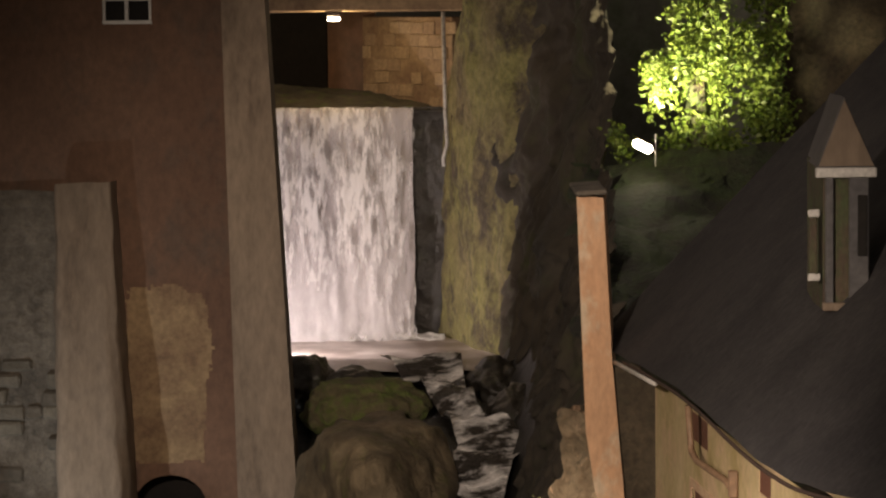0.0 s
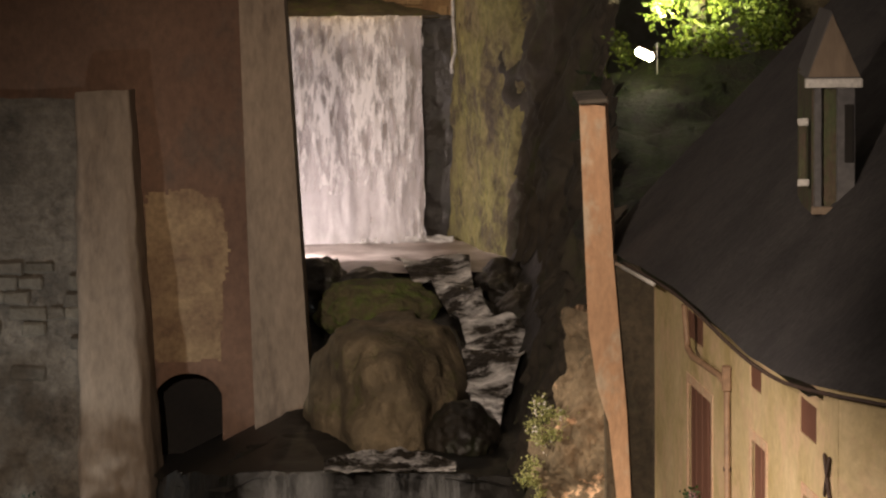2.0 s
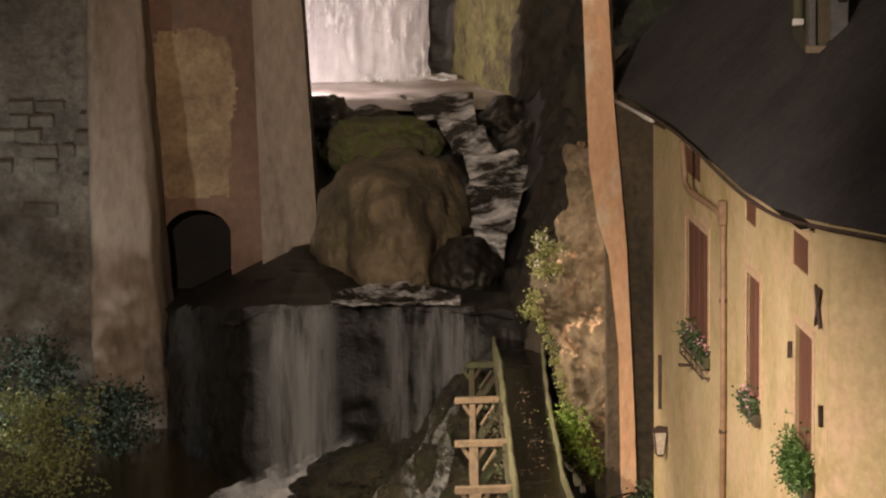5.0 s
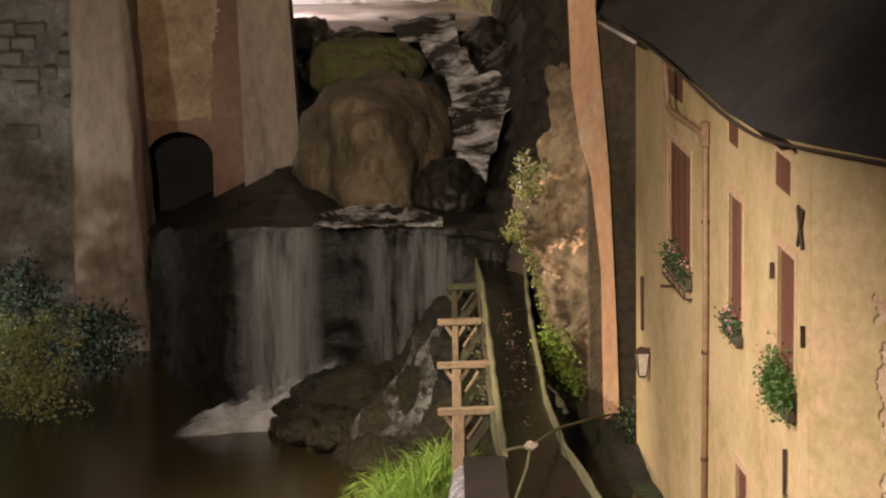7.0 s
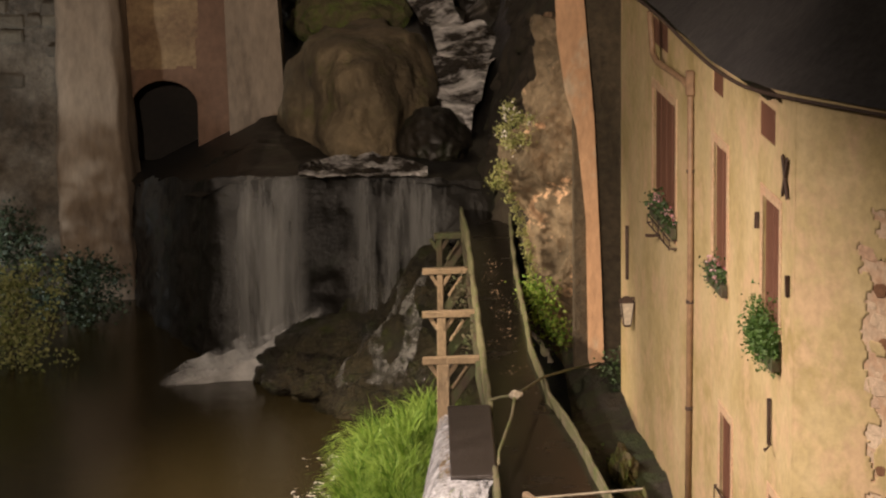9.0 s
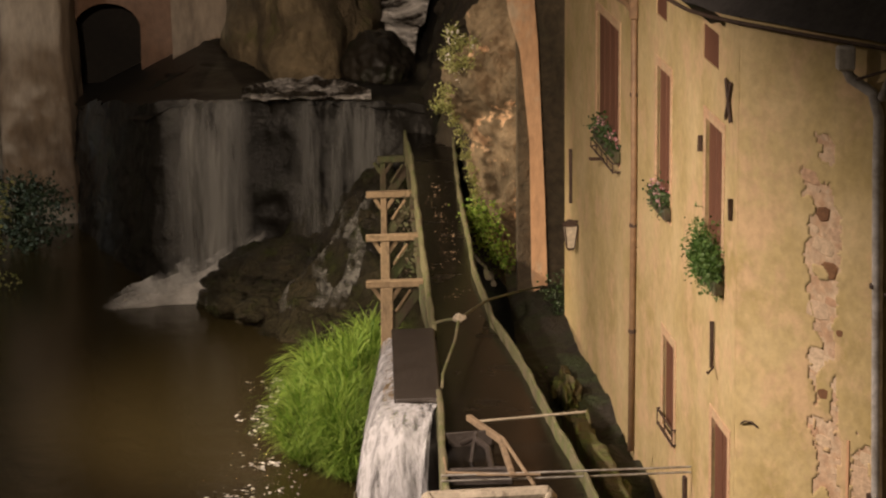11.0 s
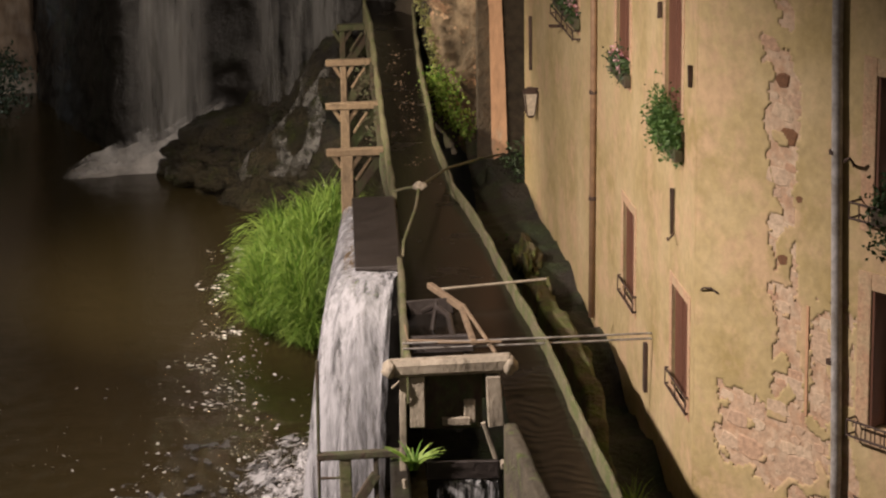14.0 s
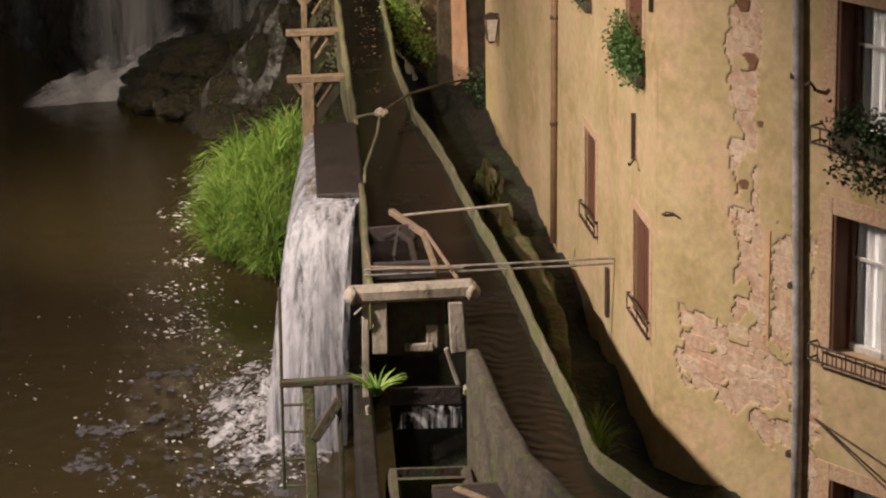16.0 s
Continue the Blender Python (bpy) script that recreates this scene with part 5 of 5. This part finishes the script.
part("glass", tapered_on(at_a, 1.35, 0.12, 3.93, 4.28, 0.055, 0.095), M_LAMPGLASS, lt)
part("cap", tapered_on(at_a, 1.35, 0.12, 4.28, 4.36, 0.115, 0.03), M_IRON, lt)
part("base", tapered_on(at_a, 1.35, 0.12, 3.89, 3.93, 0.04, 0.065), M_IRON, lt)
for a, b in ((-1, -1), (1, -1), (1, 1), (-1, 1)):
    part("glazing_bar", tube_bm([at_a(1.35 + a * 0.057, 3.93, 0.12 + b * 0.057), at_a(1.35 + a * 0.097, 4.28, 0.12 + b * 0.097)], 0.009, 5), M_IRON, lt)
part("arm", beam_bm(at_a(1.35, 4.33, 0.0), at_a(1.35, 4.34, 0.1), 0.03, 0.03, 0.005), M_IRON, lt)


def planter(at, u0, u1, z, out, n, mat, label, size=0.24, flowers=0, hang=0.2, leafsize=0.06):
    p = thing("window_planter", label, "planter", at((u0 + u1) / 2, z, out))
    part("trough", block_on(at, u0, u1, z, z + 0.16, 0.012, out + 0.07, 0.012), M_DARKWOOD, p)
    bm = bmesh.new()
    for _ in range(n):
        c = at(random.uniform(u0, u1), z + 0.2 + abs(random.gauss(0, size)) - hang * random.random() ** 3, out + min(0.22, abs(random.gauss(0.0, 0.085))) - 0.03)
        leaf(bm, c, leafsize * random.uniform(0.5, 1.4))
    part("foliage", bm, mat, p)
    if flowers:
        bm = bmesh.new()
        for _ in range(flowers):
            c = at(random.uniform(u0, u1), z + 0.2 + random.uniform(0, size * 1.5), out + random.gauss(0.03, 0.04))
            for _ in range(5):
                leaf(bm, c + Vector([random.gauss(0, 0.015) for _ in range(3)]), 0.04)
        tagged(part("blossom", bm, M_PETAL, p, "pink and white flowers"), kind="stuff")
    return p


planter(at_a, 3.3, 5.15, 6.02, 0.03, 420, M_DARKLEAF, "window box with small pale flowers under brown shutters", 0.09, 30)
planter(at_a, 7.9, 8.95, 6.04, 0.03, 300, M_DARKLEAF, "window box with pink flowers", 0.09, 18)
planter(at_a, 10.95, 12.3, 5.9, 0.06, 4200, M_PLANT, "window box overflowing with bushy green leaves", 0.2, 0, 0.3, 0.04)
planter(at_b, 2.95, 4.1, 5.98, 0.16, 1600, M_DARKLEAF, "window box with trailing dark green plants", 0.16, 0, 0.7, 0.055)


def window_rail(at, u0, u1, z, out=0.16, bars=0, high=0.22):
    w = thing("window_guard", "low rusty iron guard rail on a window sill", "railing", at((u0 + u1) / 2, z, 0.02), "window guards")
    for h in (0.02, high):
        part("rail", tube_bm([at(u0, z + h, 0.0), at(u0, z + h, out), at(u1, z + h, out), at(u1, z + h, 0.0)], 0.014, 6), M_IRON, w)
    for i in range(bars):
        u = u0 + (u1 - u0) * i / (bars - 1)
        part("baluster", tube_bm([at(u, z, out), at(u, z + high, out)], 0.009, 5), M_IRON, w)


window_rail(at_a, 8.3, 9.35, 3.16, 0.05, 3)
window_rail(at_a, 11.5, 12.7, 2.9, 0.05, 3)
window_rail(at_b, 2.62, 4.2, 3.45, 0.16, 12, 0.2)
window_rail(at_b, 2.62, 4.2, 5.95, 0.2, 12, 0.2)
window_rail(at_a, 3.2, 5.1, 5.86, 0.11, 5, 0.14)

cab = thing("wall_cable", "two sagging dark cables fixed to the house wall", "cable", at_b(2.63, 2.72, 0.03))
for k in (0, 1):
    part("cable", tube_bm([at_b(2.63 + 0.35 * i * 0.8, 2.72 - 0.03 * i - 0.11 * k * i * 0.5, 0.03 + 0.05 * i) for i in range(6)], 0.012, 6), M_IRON, cab)

# stone showing through the plaster
def inside(rim, u, z):
    hit = False
    for (u0, z0), (u1, z1) in zip(rim, rim[1:] + rim[:1]):
        if (z0 > z) != (z1 > z) and u < u0 + (z - z0) / (z1 - z0) * (u1 - u0):
            hit = not hit
    return hit


def ragged_bm(at, rim, out, thick):
    """A thin crust with a crumbling edge, made of small cells within the rim."""
    us, zs = [p[0] for p in rim], [p[1] for p in rim]
    step = max(0.025, max(max(us) - min(us), max(zs) - min(zs)) / 60)
    bm, grid = bmesh.new(), {}

    def corner(a, b):
        if (a, b) not in grid:
            jig = noise.noise(Vector((a * 1.7, b * 1.3, 2.0))) * 0.45 * step
            grid[a, b] = bm.verts.new(at(min(us) + a * step + jig, min(zs) + b * step - jig, out))
        return grid[a, b]

    for a in range(-2, int((max(us) - min(us)) / step) + 3):
        for b in range(-2, int((max(zs) - min(zs)) / step) + 3):
            u, z = min(us) + (a + 0.5) * step, min(zs) + (b + 0.5) * step
            du = 0.07 * noise.noise(Vector((u * 5, z * 5, 1.0))) + 0.05 * noise.noise(Vector((u * 14, z * 14, 4.0)))
            if inside(rim, u + du, z - du):
                bm.faces.new((corner(a, b), corner(a + 1, b), corner(a + 1, b + 1), corner(a, b + 1)))
    drop = at(0, 0, -thick) - at(0, 0, 0)
    for e in [e for e in bm.edges if e.is_boundary]:
        v0, v1 = e.verts
        bm.faces.new((v0, v1, bm.verts.new(v1.co + drop), bm.verts.new(v0.co + drop)))
    bm.normal_update()
    facing = (at(0, 0, 1) - at(0, 0, 0)).normalized()
    for f in bm.faces:
        if f.normal.dot(facing) < -0.5:
            f.normal_flip()
    return bm


def shaped_stone(w, h, d, seed):
    """A rough stone: an uneven many-sided face, rounded towards the joint."""
    rng = random.Random(seed)
    bm = bmesh.new()
    n = 9
    face = []
    for k in range(n):
        a = k * math.tau / n + rng.uniform(-0.2, 0.2)
        c, q = math.cos(a), math.sin(a)
        m = (abs(c) ** 4 + abs(q) ** 4) ** -0.25 * rng.uniform(0.8, 1.06)
        face.append((c * m * w / 2, q * m * h / 2))
    rings = [[bm.verts.new((x * r, y, z * r)) for x, z in face] for r, y in ((1.0, d / 2), (1.0, -d * 0.2), (0.8, -d / 2))]
    for a, b in zip(rings, rings[1:]):
        for k in range(n):
            bm.faces.new((a[k], a[(k + 1) % n], b[(k + 1) % n], b[k]))
    bm.faces.new(rings[-1])
    bmesh.ops.recalc_face_normals(bm, faces=bm.faces[:])
    me = bpy.data.meshes.new("stone")
    bm.to_mesh(me)
    bm.free()
    return me


STONES = [shaped_stone(0.22, 0.12, 0.06, 1), shaped_stone(0.16, 0.1, 0.06, 2), shaped_stone(0.12, 0.09, 0.05, 3), shaped_stone(0.28, 0.15, 0.06, 4), shaped_stone(0.09, 0.06, 0.05, 5)]
for me in STONES:
    me.materials.append(M_STONE)
TURN_B = Matrix(((0.6, 0.8, 0), (-0.8, 0.6, 0), (0, 0, 1))).to_4x4()


def stone_at(parent, mesh, u, z, out, k=1.0, material=None, name="stone"):
    ob = new(name, mesh)
    ob.parent = parent
    ob.matrix_parent_inverse = parent.matrix_basis.inverted()
    ob.matrix_basis = Matrix.Translation(at_b(u, z, out)) @ TURN_B @ pose(0, 0, 0, 0, random.uniform(-7, 7), 0) @ Matrix.Diagonal((k, 1, k, 1))
    return ob


RIMS = [[(1.02, 7.75), (1.5, 7.6), (1.62, 7.3), (1.64, 6.4), (1.55, 6.0), (1.62, 5.6), (1.66, 5.1), (1.7, 4.6), (1.74, 4.1), (1.8, 3.4), (1.35, 3.4), (1.28, 3.9), (1.36, 4.4), (1.22, 4.8), (1.3, 5.15), (1.18, 5.5), (1.24, 6.0), (1.2, 6.4), (1.1, 6.7), (1.16, 7.0)],
        [(0.34, 3.54), (0.8, 3.5), (1.22, 3.42), (2.18, 3.44), (2.24, 2.9), (2.22, 2.28), (1.9, 2.2), (1.61, 2.31), (1.3, 2.46), (0.95, 2.5), (0.48, 2.56), (0.36, 2.75), (0.44, 3.1)],
        [(1.9, 4.75), (2.2, 4.9), (2.22, 3.4), (1.9, 3.42)],
        [(1.28, 8.1), (1.5, 8.14), (1.56, 7.9), (1.3, 7.86)],
        [(2.4, 4.9), (2.5, 4.95), (2.58, 4.0), (2.54, 3.3), (2.66, 2.6), (2.74, 1.2), (2.4, 1.0)]]


def skin_bm(at, u1, z0, z1, rims, holes, step):
    """A coat of plaster with ragged holes where it has fallen off."""
    bm, grid = bmesh.new(), {}
    nu, nz = int(u1 / step), int((z1 - z0) / step)

    def corner(a, b):
        if (a, b) not in grid:
            u, z = a * step, z0 + b * step
            jig = noise.noise(Vector((a * 1.7, b * 1.3, 2.0))) * 0.4 * step if 0 < a < nu and 0 < b < nz else 0
            for h in holes:
                u = h[0] if abs(u - h[0]) < step * 0.5 else h[1] if abs(u - h[1]) < step * 0.5 else u
                z = h[2] if abs(z - h[2]) < step * 0.5 else h[3] if abs(z - h[3]) < step * 0.5 else z
            grid[a, b] = bm.verts.new(at(u + jig, z - jig, 0.005 * fractal((u * 1.6, z * 1.6, 3.0), 1.0, 3)))
        return grid[a, b]

    for a in range(nu):
        for b in range(nz):
            u, z = (a + 0.5) * step, z0 + (b + 0.5) * step
            if any(h[0] - 0.02 < u < h[1] + 0.02 and h[2] - 0.02 < z < h[3] + 0.02 for h in holes):
                continue
            du = 0.10 * noise.noise(Vector((u * 4, z * 4, 1.0))) + 0.09 * noise.noise(Vector((u * 11, z * 11, 4.0)))
            if any(inside(r, u + du, z - du) for r in rims) and noise.noise(Vector((u * 3.1, z * 3.7, 9.0))) < 0.24:
                continue
            bm.faces.new((corner(a, b), corner(a, b + 1), corner(a + 1, b + 1), corner(a + 1, b)))
    drop = at(0, 0, -0.02) - at(0, 0, 0)
    for e in [e for e in bm.edges if e.is_boundary]:
        v0, v1 = e.verts
        bm.faces.new((v0, v1, bm.verts.new(v1.co + drop), bm.verts.new(v0.co + drop)))
    bmesh.ops.recalc_face_normals(bm, faces=bm.faces[:])
    return bm


part("plaster_coat", skin_bm(at_b, 4.8, 0.4, 9.3, RIMS, BIG, 0.032), M_PLASTER, house, "ochre plaster coat, broken away in ragged patches", True)
patches = []
for rim, text in zip(RIMS, ("strip of bare mortar and stone where plaster fell off", "broad patch of bare red sandstone", "strip of bare mortar beside the downpipe", "small hole in the plaster under the eaves", "crumbling plaster edge beside the downpipe")):
    us, zs = [p[0] for p in rim], [p[1] for p in rim]
    a, b, c, d = min(us) - 0.15, min(2.72, max(us) + 0.15), min(zs) - 0.15, max(zs) + 0.15
    k = 0.003 * len(patches)
    bm = grid_bm(lambda u, v: at_b(a + (b - a) * u, c + (d - c) * v, -0.0125 + k * 0.4 + 0.003 * noise.noise(Vector((u * 9, v * 9, 6.0)))), 30, 40)
    patches.append(part("worn_patch", bm, M_MORTAR, house, text, True))
for rim, patch, tall in zip(RIMS, patches, (0.15, 0.155, 0.16, 0.12, 0.13)):
    us, zs = [p[0] for p in rim], [p[1] for p in rim]
    z = min(zs)
    while z < max(zs):
        u = min(us) + random.uniform(-0.1, 0.05)
        while u < max(us):
            w = random.choice((0.12, 0.16, 0.2, 0.27, 0.34))
            if inside(rim, u + w / 2, z) and random.random() < 0.72 and not (patch is patches[0] and (abs(z - 6.63) < 0.16 or abs(z - 7.26) < 0.15)):
                stone_at(patch, random.choice(STONES), u + w / 2, z + random.uniform(-0.03, 0.03), -0.039 + random.uniform(0, 0.009), w / 0.2 * random.uniform(0.95, 1.25))
            u += w
        z += tall * random.uniform(0.9, 1.15)
big = shaped_stone(0.30, 0.24, 0.07, 9)
big.materials.append(M_BROWNSTONE)
for u, z, k in ((1.36, 7.26, 0.85), (1.47, 6.63, 1.05), (1.42, 5.2, 0.7), (1.66, 5.95, 0.45)):
    stone_at(patches[0], big, u, z, -0.034, k)
part("old_groove", block_on(at_b, 1.82, 1.86, 3.45, 4.75, 0.0, 0.012, 0), M_ORANGE, house)

part("render_patch", ragged_bm(at_m, [(-6.55, 8.35), (-5.6, 8.45), (-4.98, 8.2), (-4.78, 7.2), (-4.95, 5.9), (-5.0, 4.75), (-6.42, 4.72), (-6.62, 6.5)], 0.006, 0.01), M_TANPATCH, mill, "lighter tan render patch")

# ---- rods, ropes and old timber over the race ----
ropes = thing("tie_rod", "pair of thin iron rods from the wheel frame to the house", "rod", (0.75, 36.3, 3.7))
for k in (0.0, 0.07):
    part("rod", tube_bm([(0.78, 36.4, 3.56 - k), (2.3, 37.0, 3.40 - k), at_a(10.47, 3.24 - k, 0.02)], 0.014, 6), M_ZINC, ropes)
rd = thing("cross_rod", "thin rod laid across the race", "rod", (1.3, 39.4, 3.45))
part("rod", tube_bm([(1.28, 39.35, 3.36), (2.75, 39.6, 3.40)], 0.018, 6), M_PALEWOOD, rd)
rp = thing("rope", "knotted pale rope tied across the race", "rope", (1.19, 43, 3.8))
part("strand", tube_bm([(1.19, 43.0, 3.8), (1.0, 43.6, 3.62), (0.85, 43.9, 3.5)], 0.02, 7), M_MOSSWOOD, rp)
part("strand", tube_bm([(1.19, 43.0, 3.8), (1.12, 42.3, 3.68), (0.92, 41.2, 3.5), (0.90, 40.8, 3.42)], 0.02, 7), M_MOSSWOOD, rp)
part("strand", tube_bm([(1.19, 43.0, 3.8), (1.7, 45.8, 3.35), (2.3, 48.5, 2.8), (2.78, 50.0, 2.5)], 0.02, 7), M_MOSSWOOD, rp)
part("knot", rock_bm((1.19, 43.0, 3.8), (0.09, 0.09, 0.06), 3.0, 0.4, 2), M_PALEWOOD, rp, "frayed knot")
db = thing("broken_beam", "pale crooked timber lying over the race", "beam", (1.3, 39, 3.4))
part("beam", beam_bm((1.22, 39.7, 3.32), (1.60, 38.35, 3.40), 0.08, 0.08), M_WOOD, db)
part("beam", beam_bm((1.58, 38.4, 3.40), (1.66, 36.7, 3.46), 0.07, 0.07), M_WOOD, db)
part("beam", beam_bm((1.60, 38.3, 3.46), (1.90, 36.3, 3.46), 0.05, 0.05), M_WOOD, db)
sl = thing("sluice_gate", "dark half-rotten sluice timbers in the race", "sluice", (1.3, 38, 3.2))
part("gate_board", beam_bm((0.9, 38.9, 3.26), (1.5, 38.9, 3.28), 0.06, 0.2, 0.01, 0.03), M_WETPLANK, sl)
part("gate_board", beam_bm((0.9, 37.2, 3.28), (1.7, 37.2, 3.3), 0.06, 0.2, 0.01, 0.03), M_WETPLANK, sl)
part("slide", beam_bm((1.2, 38.2, 3.15), (1.27, 38.25, 3.55), 0.06, 0.05), M_WETPLANK, sl)
part("slide", tube_bm([(1.1, 38.6, 3.3), (1.25, 38.3, 3.46), (1.4, 37.9, 3.44), (1.44, 37.4, 3.3)], 0.04, 7), M_WETPLANK, sl)
part("rail", beam_bm((0.9, 36.6, 3.5), (1.9, 36.5, 3.52), 0.03, 0.03), M_WOOD, sl)
part("rail", tube_bm([(0.84, 37.6, 3.42), (0.86, 36.9, 3.44), (2.0, 36.7, 3.46)], 0.018, 6), M_WOOD, sl)
lb = thing("lower_trough", "wet wooden trough end below the water wheel", "trough", (1.7, 31.5, 0.0))
part("board", beam_bm((1.36, 31.42, 2.56), (2.14, 31.46, 2.56), 0.46, 0.05), M_WETPLANK, lb)
part("side", beam_bm((1.36, 31.66, 2.52), (2.14, 31.70, 2.52), 0.05, 0.16), M_DARKWOOD, lb)
part("plank", beam_bm((1.60, 31.52, 2.61), (1.98, 31.05, 2.61), 0.09, 0.05), M_WOOD, lb, "pale broken plank")
part("leg", beam_bm((1.5, 31.5, -0.3), (1.5, 31.5, 2.54), 0.1, 0.1), M_DARKWOOD, lb)
part("bracket", beam_bm((1.86, 34.5, 2.66), (2.08, 34.5, 2.66), 0.12, 0.09), M_PALEWOOD, lb)
fern = thing("fern", "bright green hart's-tongue fern on the wheel frame post", "fern", (0.88, 34.95, 2.4))
bm = bmesh.new()
for i in range(38):
    a = random.uniform(0, math.tau)
    blade(bm, (0.86, 34.95, 2.46), (math.cos(a) * 0.8, math.sin(a) * 0.8, 1.1), random.uniform(0.3, 0.5), 0.05, 1.15, 5)
part("fronds", bm, M_GREEN, fern)

for at, size, seed in (((2.85, 41.6, 2.3), (0.16, 1.0, 0.3), 21.0), ((3.15, 39.2, 2.2), (0.14, 0.8, 0.25), 22.0), ((2.75, 44.2, 2.3), (0.16, 0.8, 0.3), 23.0), ((3.25, 36.4, 1.6), (0.13, 1.0, 0.25), 24.0), ((3.45, 33.4, 1.3), (0.2, 1.0, 0.35), 25.0)):
    tagged(ob_of("gully_rock", rock_bm(at, size, seed, 0.8, 5), M_MOSSROCK, True), "mossy stone lying in the dark gully", "rock", "stones in the gully")

bm = kerb_bm([(2.72, 42.0, 2.6), (2.86, 40.6, 2.8), (3.0, 39.0, 2.82), (3.14, 37.2, 2.7), (3.2, 36.4, 2.4)], 0.24, 0.7, 90, 0.09)
tagged(ob_of("gully_ledge", bm, M_MOSSROCK, True), "crumbling mossy stone ledge beside the race", "ledge", kind="structure")

# ---- weeds on the rock outcrop, along the race and on the far bank ----
def weeds(label, spots, n, spread, size, mat, name="weed"):
    bm = bmesh.new()
    for _ in range(n):
        c = random.choice(spots)
        leaf(bm, Vector(c) + Vector([random.gauss(0, spread) for _ in range(3)]), size * random.uniform(0.5, 1.5))
    return tagged(ob_of(name, bm, mat), label, "plant", kind="stuff")


weeds("pale flowering weeds growing out of the rock", [(1.38, 52.5, 6.3), (1.5, 52.4, 6.15), (1.3, 52.5, 5.95), (1.42, 52.4, 5.75), (1.65, 52.3, 5.85), (1.75, 52.3, 6.1), (1.25, 52.5, 5.3), (1.15, 52.6, 5.05)], 1500, 0.075, 0.045, M_PALELEAF)
weeds("small white blossoms on the rock weeds", [(1.36, 52.38, 6.36), (1.32, 52.4, 6.2), (1.46, 52.3, 6.3), (1.72, 52.2, 6.12), (1.5, 52.3, 5.65), (1.28, 52.4, 5.9)], 90, 0.06, 0.035, M_WHITEPAINT, "blossom")
weeds("trailing green creeper down the rock edge", [along([(1.3, 52.5, 5.0), (1.5, 52.4, 4.6), (1.7, 52.2, 3.9), (1.8, 52.0, 3.2)], i / 9) for i in range(10)], 1100, 0.05, 0.04, M_PALELEAF)
weeds("bright green weeds at the race's kerb", [(1.85, 51.8, 3.0), (2.0, 51.7, 2.8), (1.75, 51.9, 3.3), (2.2, 51.6, 2.6), (1.9, 51.9, 3.2)], 1100, 0.15, 0.055, M_GREEN)
weeds("weeds at the foot of the house wall", [(2.85, 49.0, 2.4), (2.9, 48.6, 2.5), (2.95, 49.4, 2.7)], 260, 0.12, 0.05, M_DARKLEAF)
weeds("dead leaves and debris caught in the race", [(1.1, 52, 3.27), (1.2, 50, 3.27), (1.0, 48, 3.27), (1.2, 46.5, 3.27), (1.15, 54, 3.27), (1.3, 51.2, 3.27), (1.05, 53.2, 3.27), (1.25, 48.9, 3.27)], 150, 0.09, 0.03, M_WOOD, "debris")
weeds("twigs and leaves caught on the trestles", [(0.6, 53.6, 3.0), (0.65, 52.2, 3.0), (0.66, 50.2, 2.9)], 260, 0.13, 0.06, M_DARKWOOD, "debris")
weeds("mossy tufts in the gully", [(2.3 + 0.09 * i, 45 - 1.4 * i, 2.1 - 0.09 * i) for i in range(10)], 900, 0.2, 0.05, M_DARKLEAF)
grass_clump((3.42, 34.3, 2.0), 0.06, 0.5, 110, 0.5, M_GREEN, "tall green grass at the foot of the house")
far_bush = thing("bush", "pale green bush on the far bank under the mill", "bush", (-8.2, 60.5, 0.2))
part("stems", tube_bm([(-8.2, 60.5, -0.4), (-8.3, 60.4, 0.6), (-8.0, 60.3, 1.4)], 0.06, 6), M_DARKWOOD, far_bush)
bm = bmesh.new()
for _ in range(90):
    c = Vector((random.gauss(-8.4, 0.55), random.gauss(60.4, 0.4), random.uniform(0.0, 2.0)))
    for _ in range(34):
        leaf(bm, c + Vector([random.gauss(0, 0.13) for _ in range(3)]), random.uniform(0.05, 0.11))
part("foliage", bm, M_PALELEAF, far_bush)

# dark shrubs that hang over the mill's foot, shade put into their leaves
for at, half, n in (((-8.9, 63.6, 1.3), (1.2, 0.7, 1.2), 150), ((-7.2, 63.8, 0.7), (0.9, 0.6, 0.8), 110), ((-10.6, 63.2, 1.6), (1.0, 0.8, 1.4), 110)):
    sh = thing("shrub", "shrub at the foot of the mill wall, shade in its leaf colour", "shrub", (at[0], at[1], -0.3), "shrubs under the mill")
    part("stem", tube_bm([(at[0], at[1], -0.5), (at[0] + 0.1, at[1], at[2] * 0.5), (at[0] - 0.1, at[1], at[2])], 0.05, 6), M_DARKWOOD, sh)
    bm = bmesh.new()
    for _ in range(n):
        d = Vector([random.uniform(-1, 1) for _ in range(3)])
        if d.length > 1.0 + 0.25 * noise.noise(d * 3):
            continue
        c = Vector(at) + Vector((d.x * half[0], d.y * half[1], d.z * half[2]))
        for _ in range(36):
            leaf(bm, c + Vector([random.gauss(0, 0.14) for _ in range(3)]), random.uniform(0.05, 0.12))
    part("foliage", bm, M_SHADELEAF, sh)
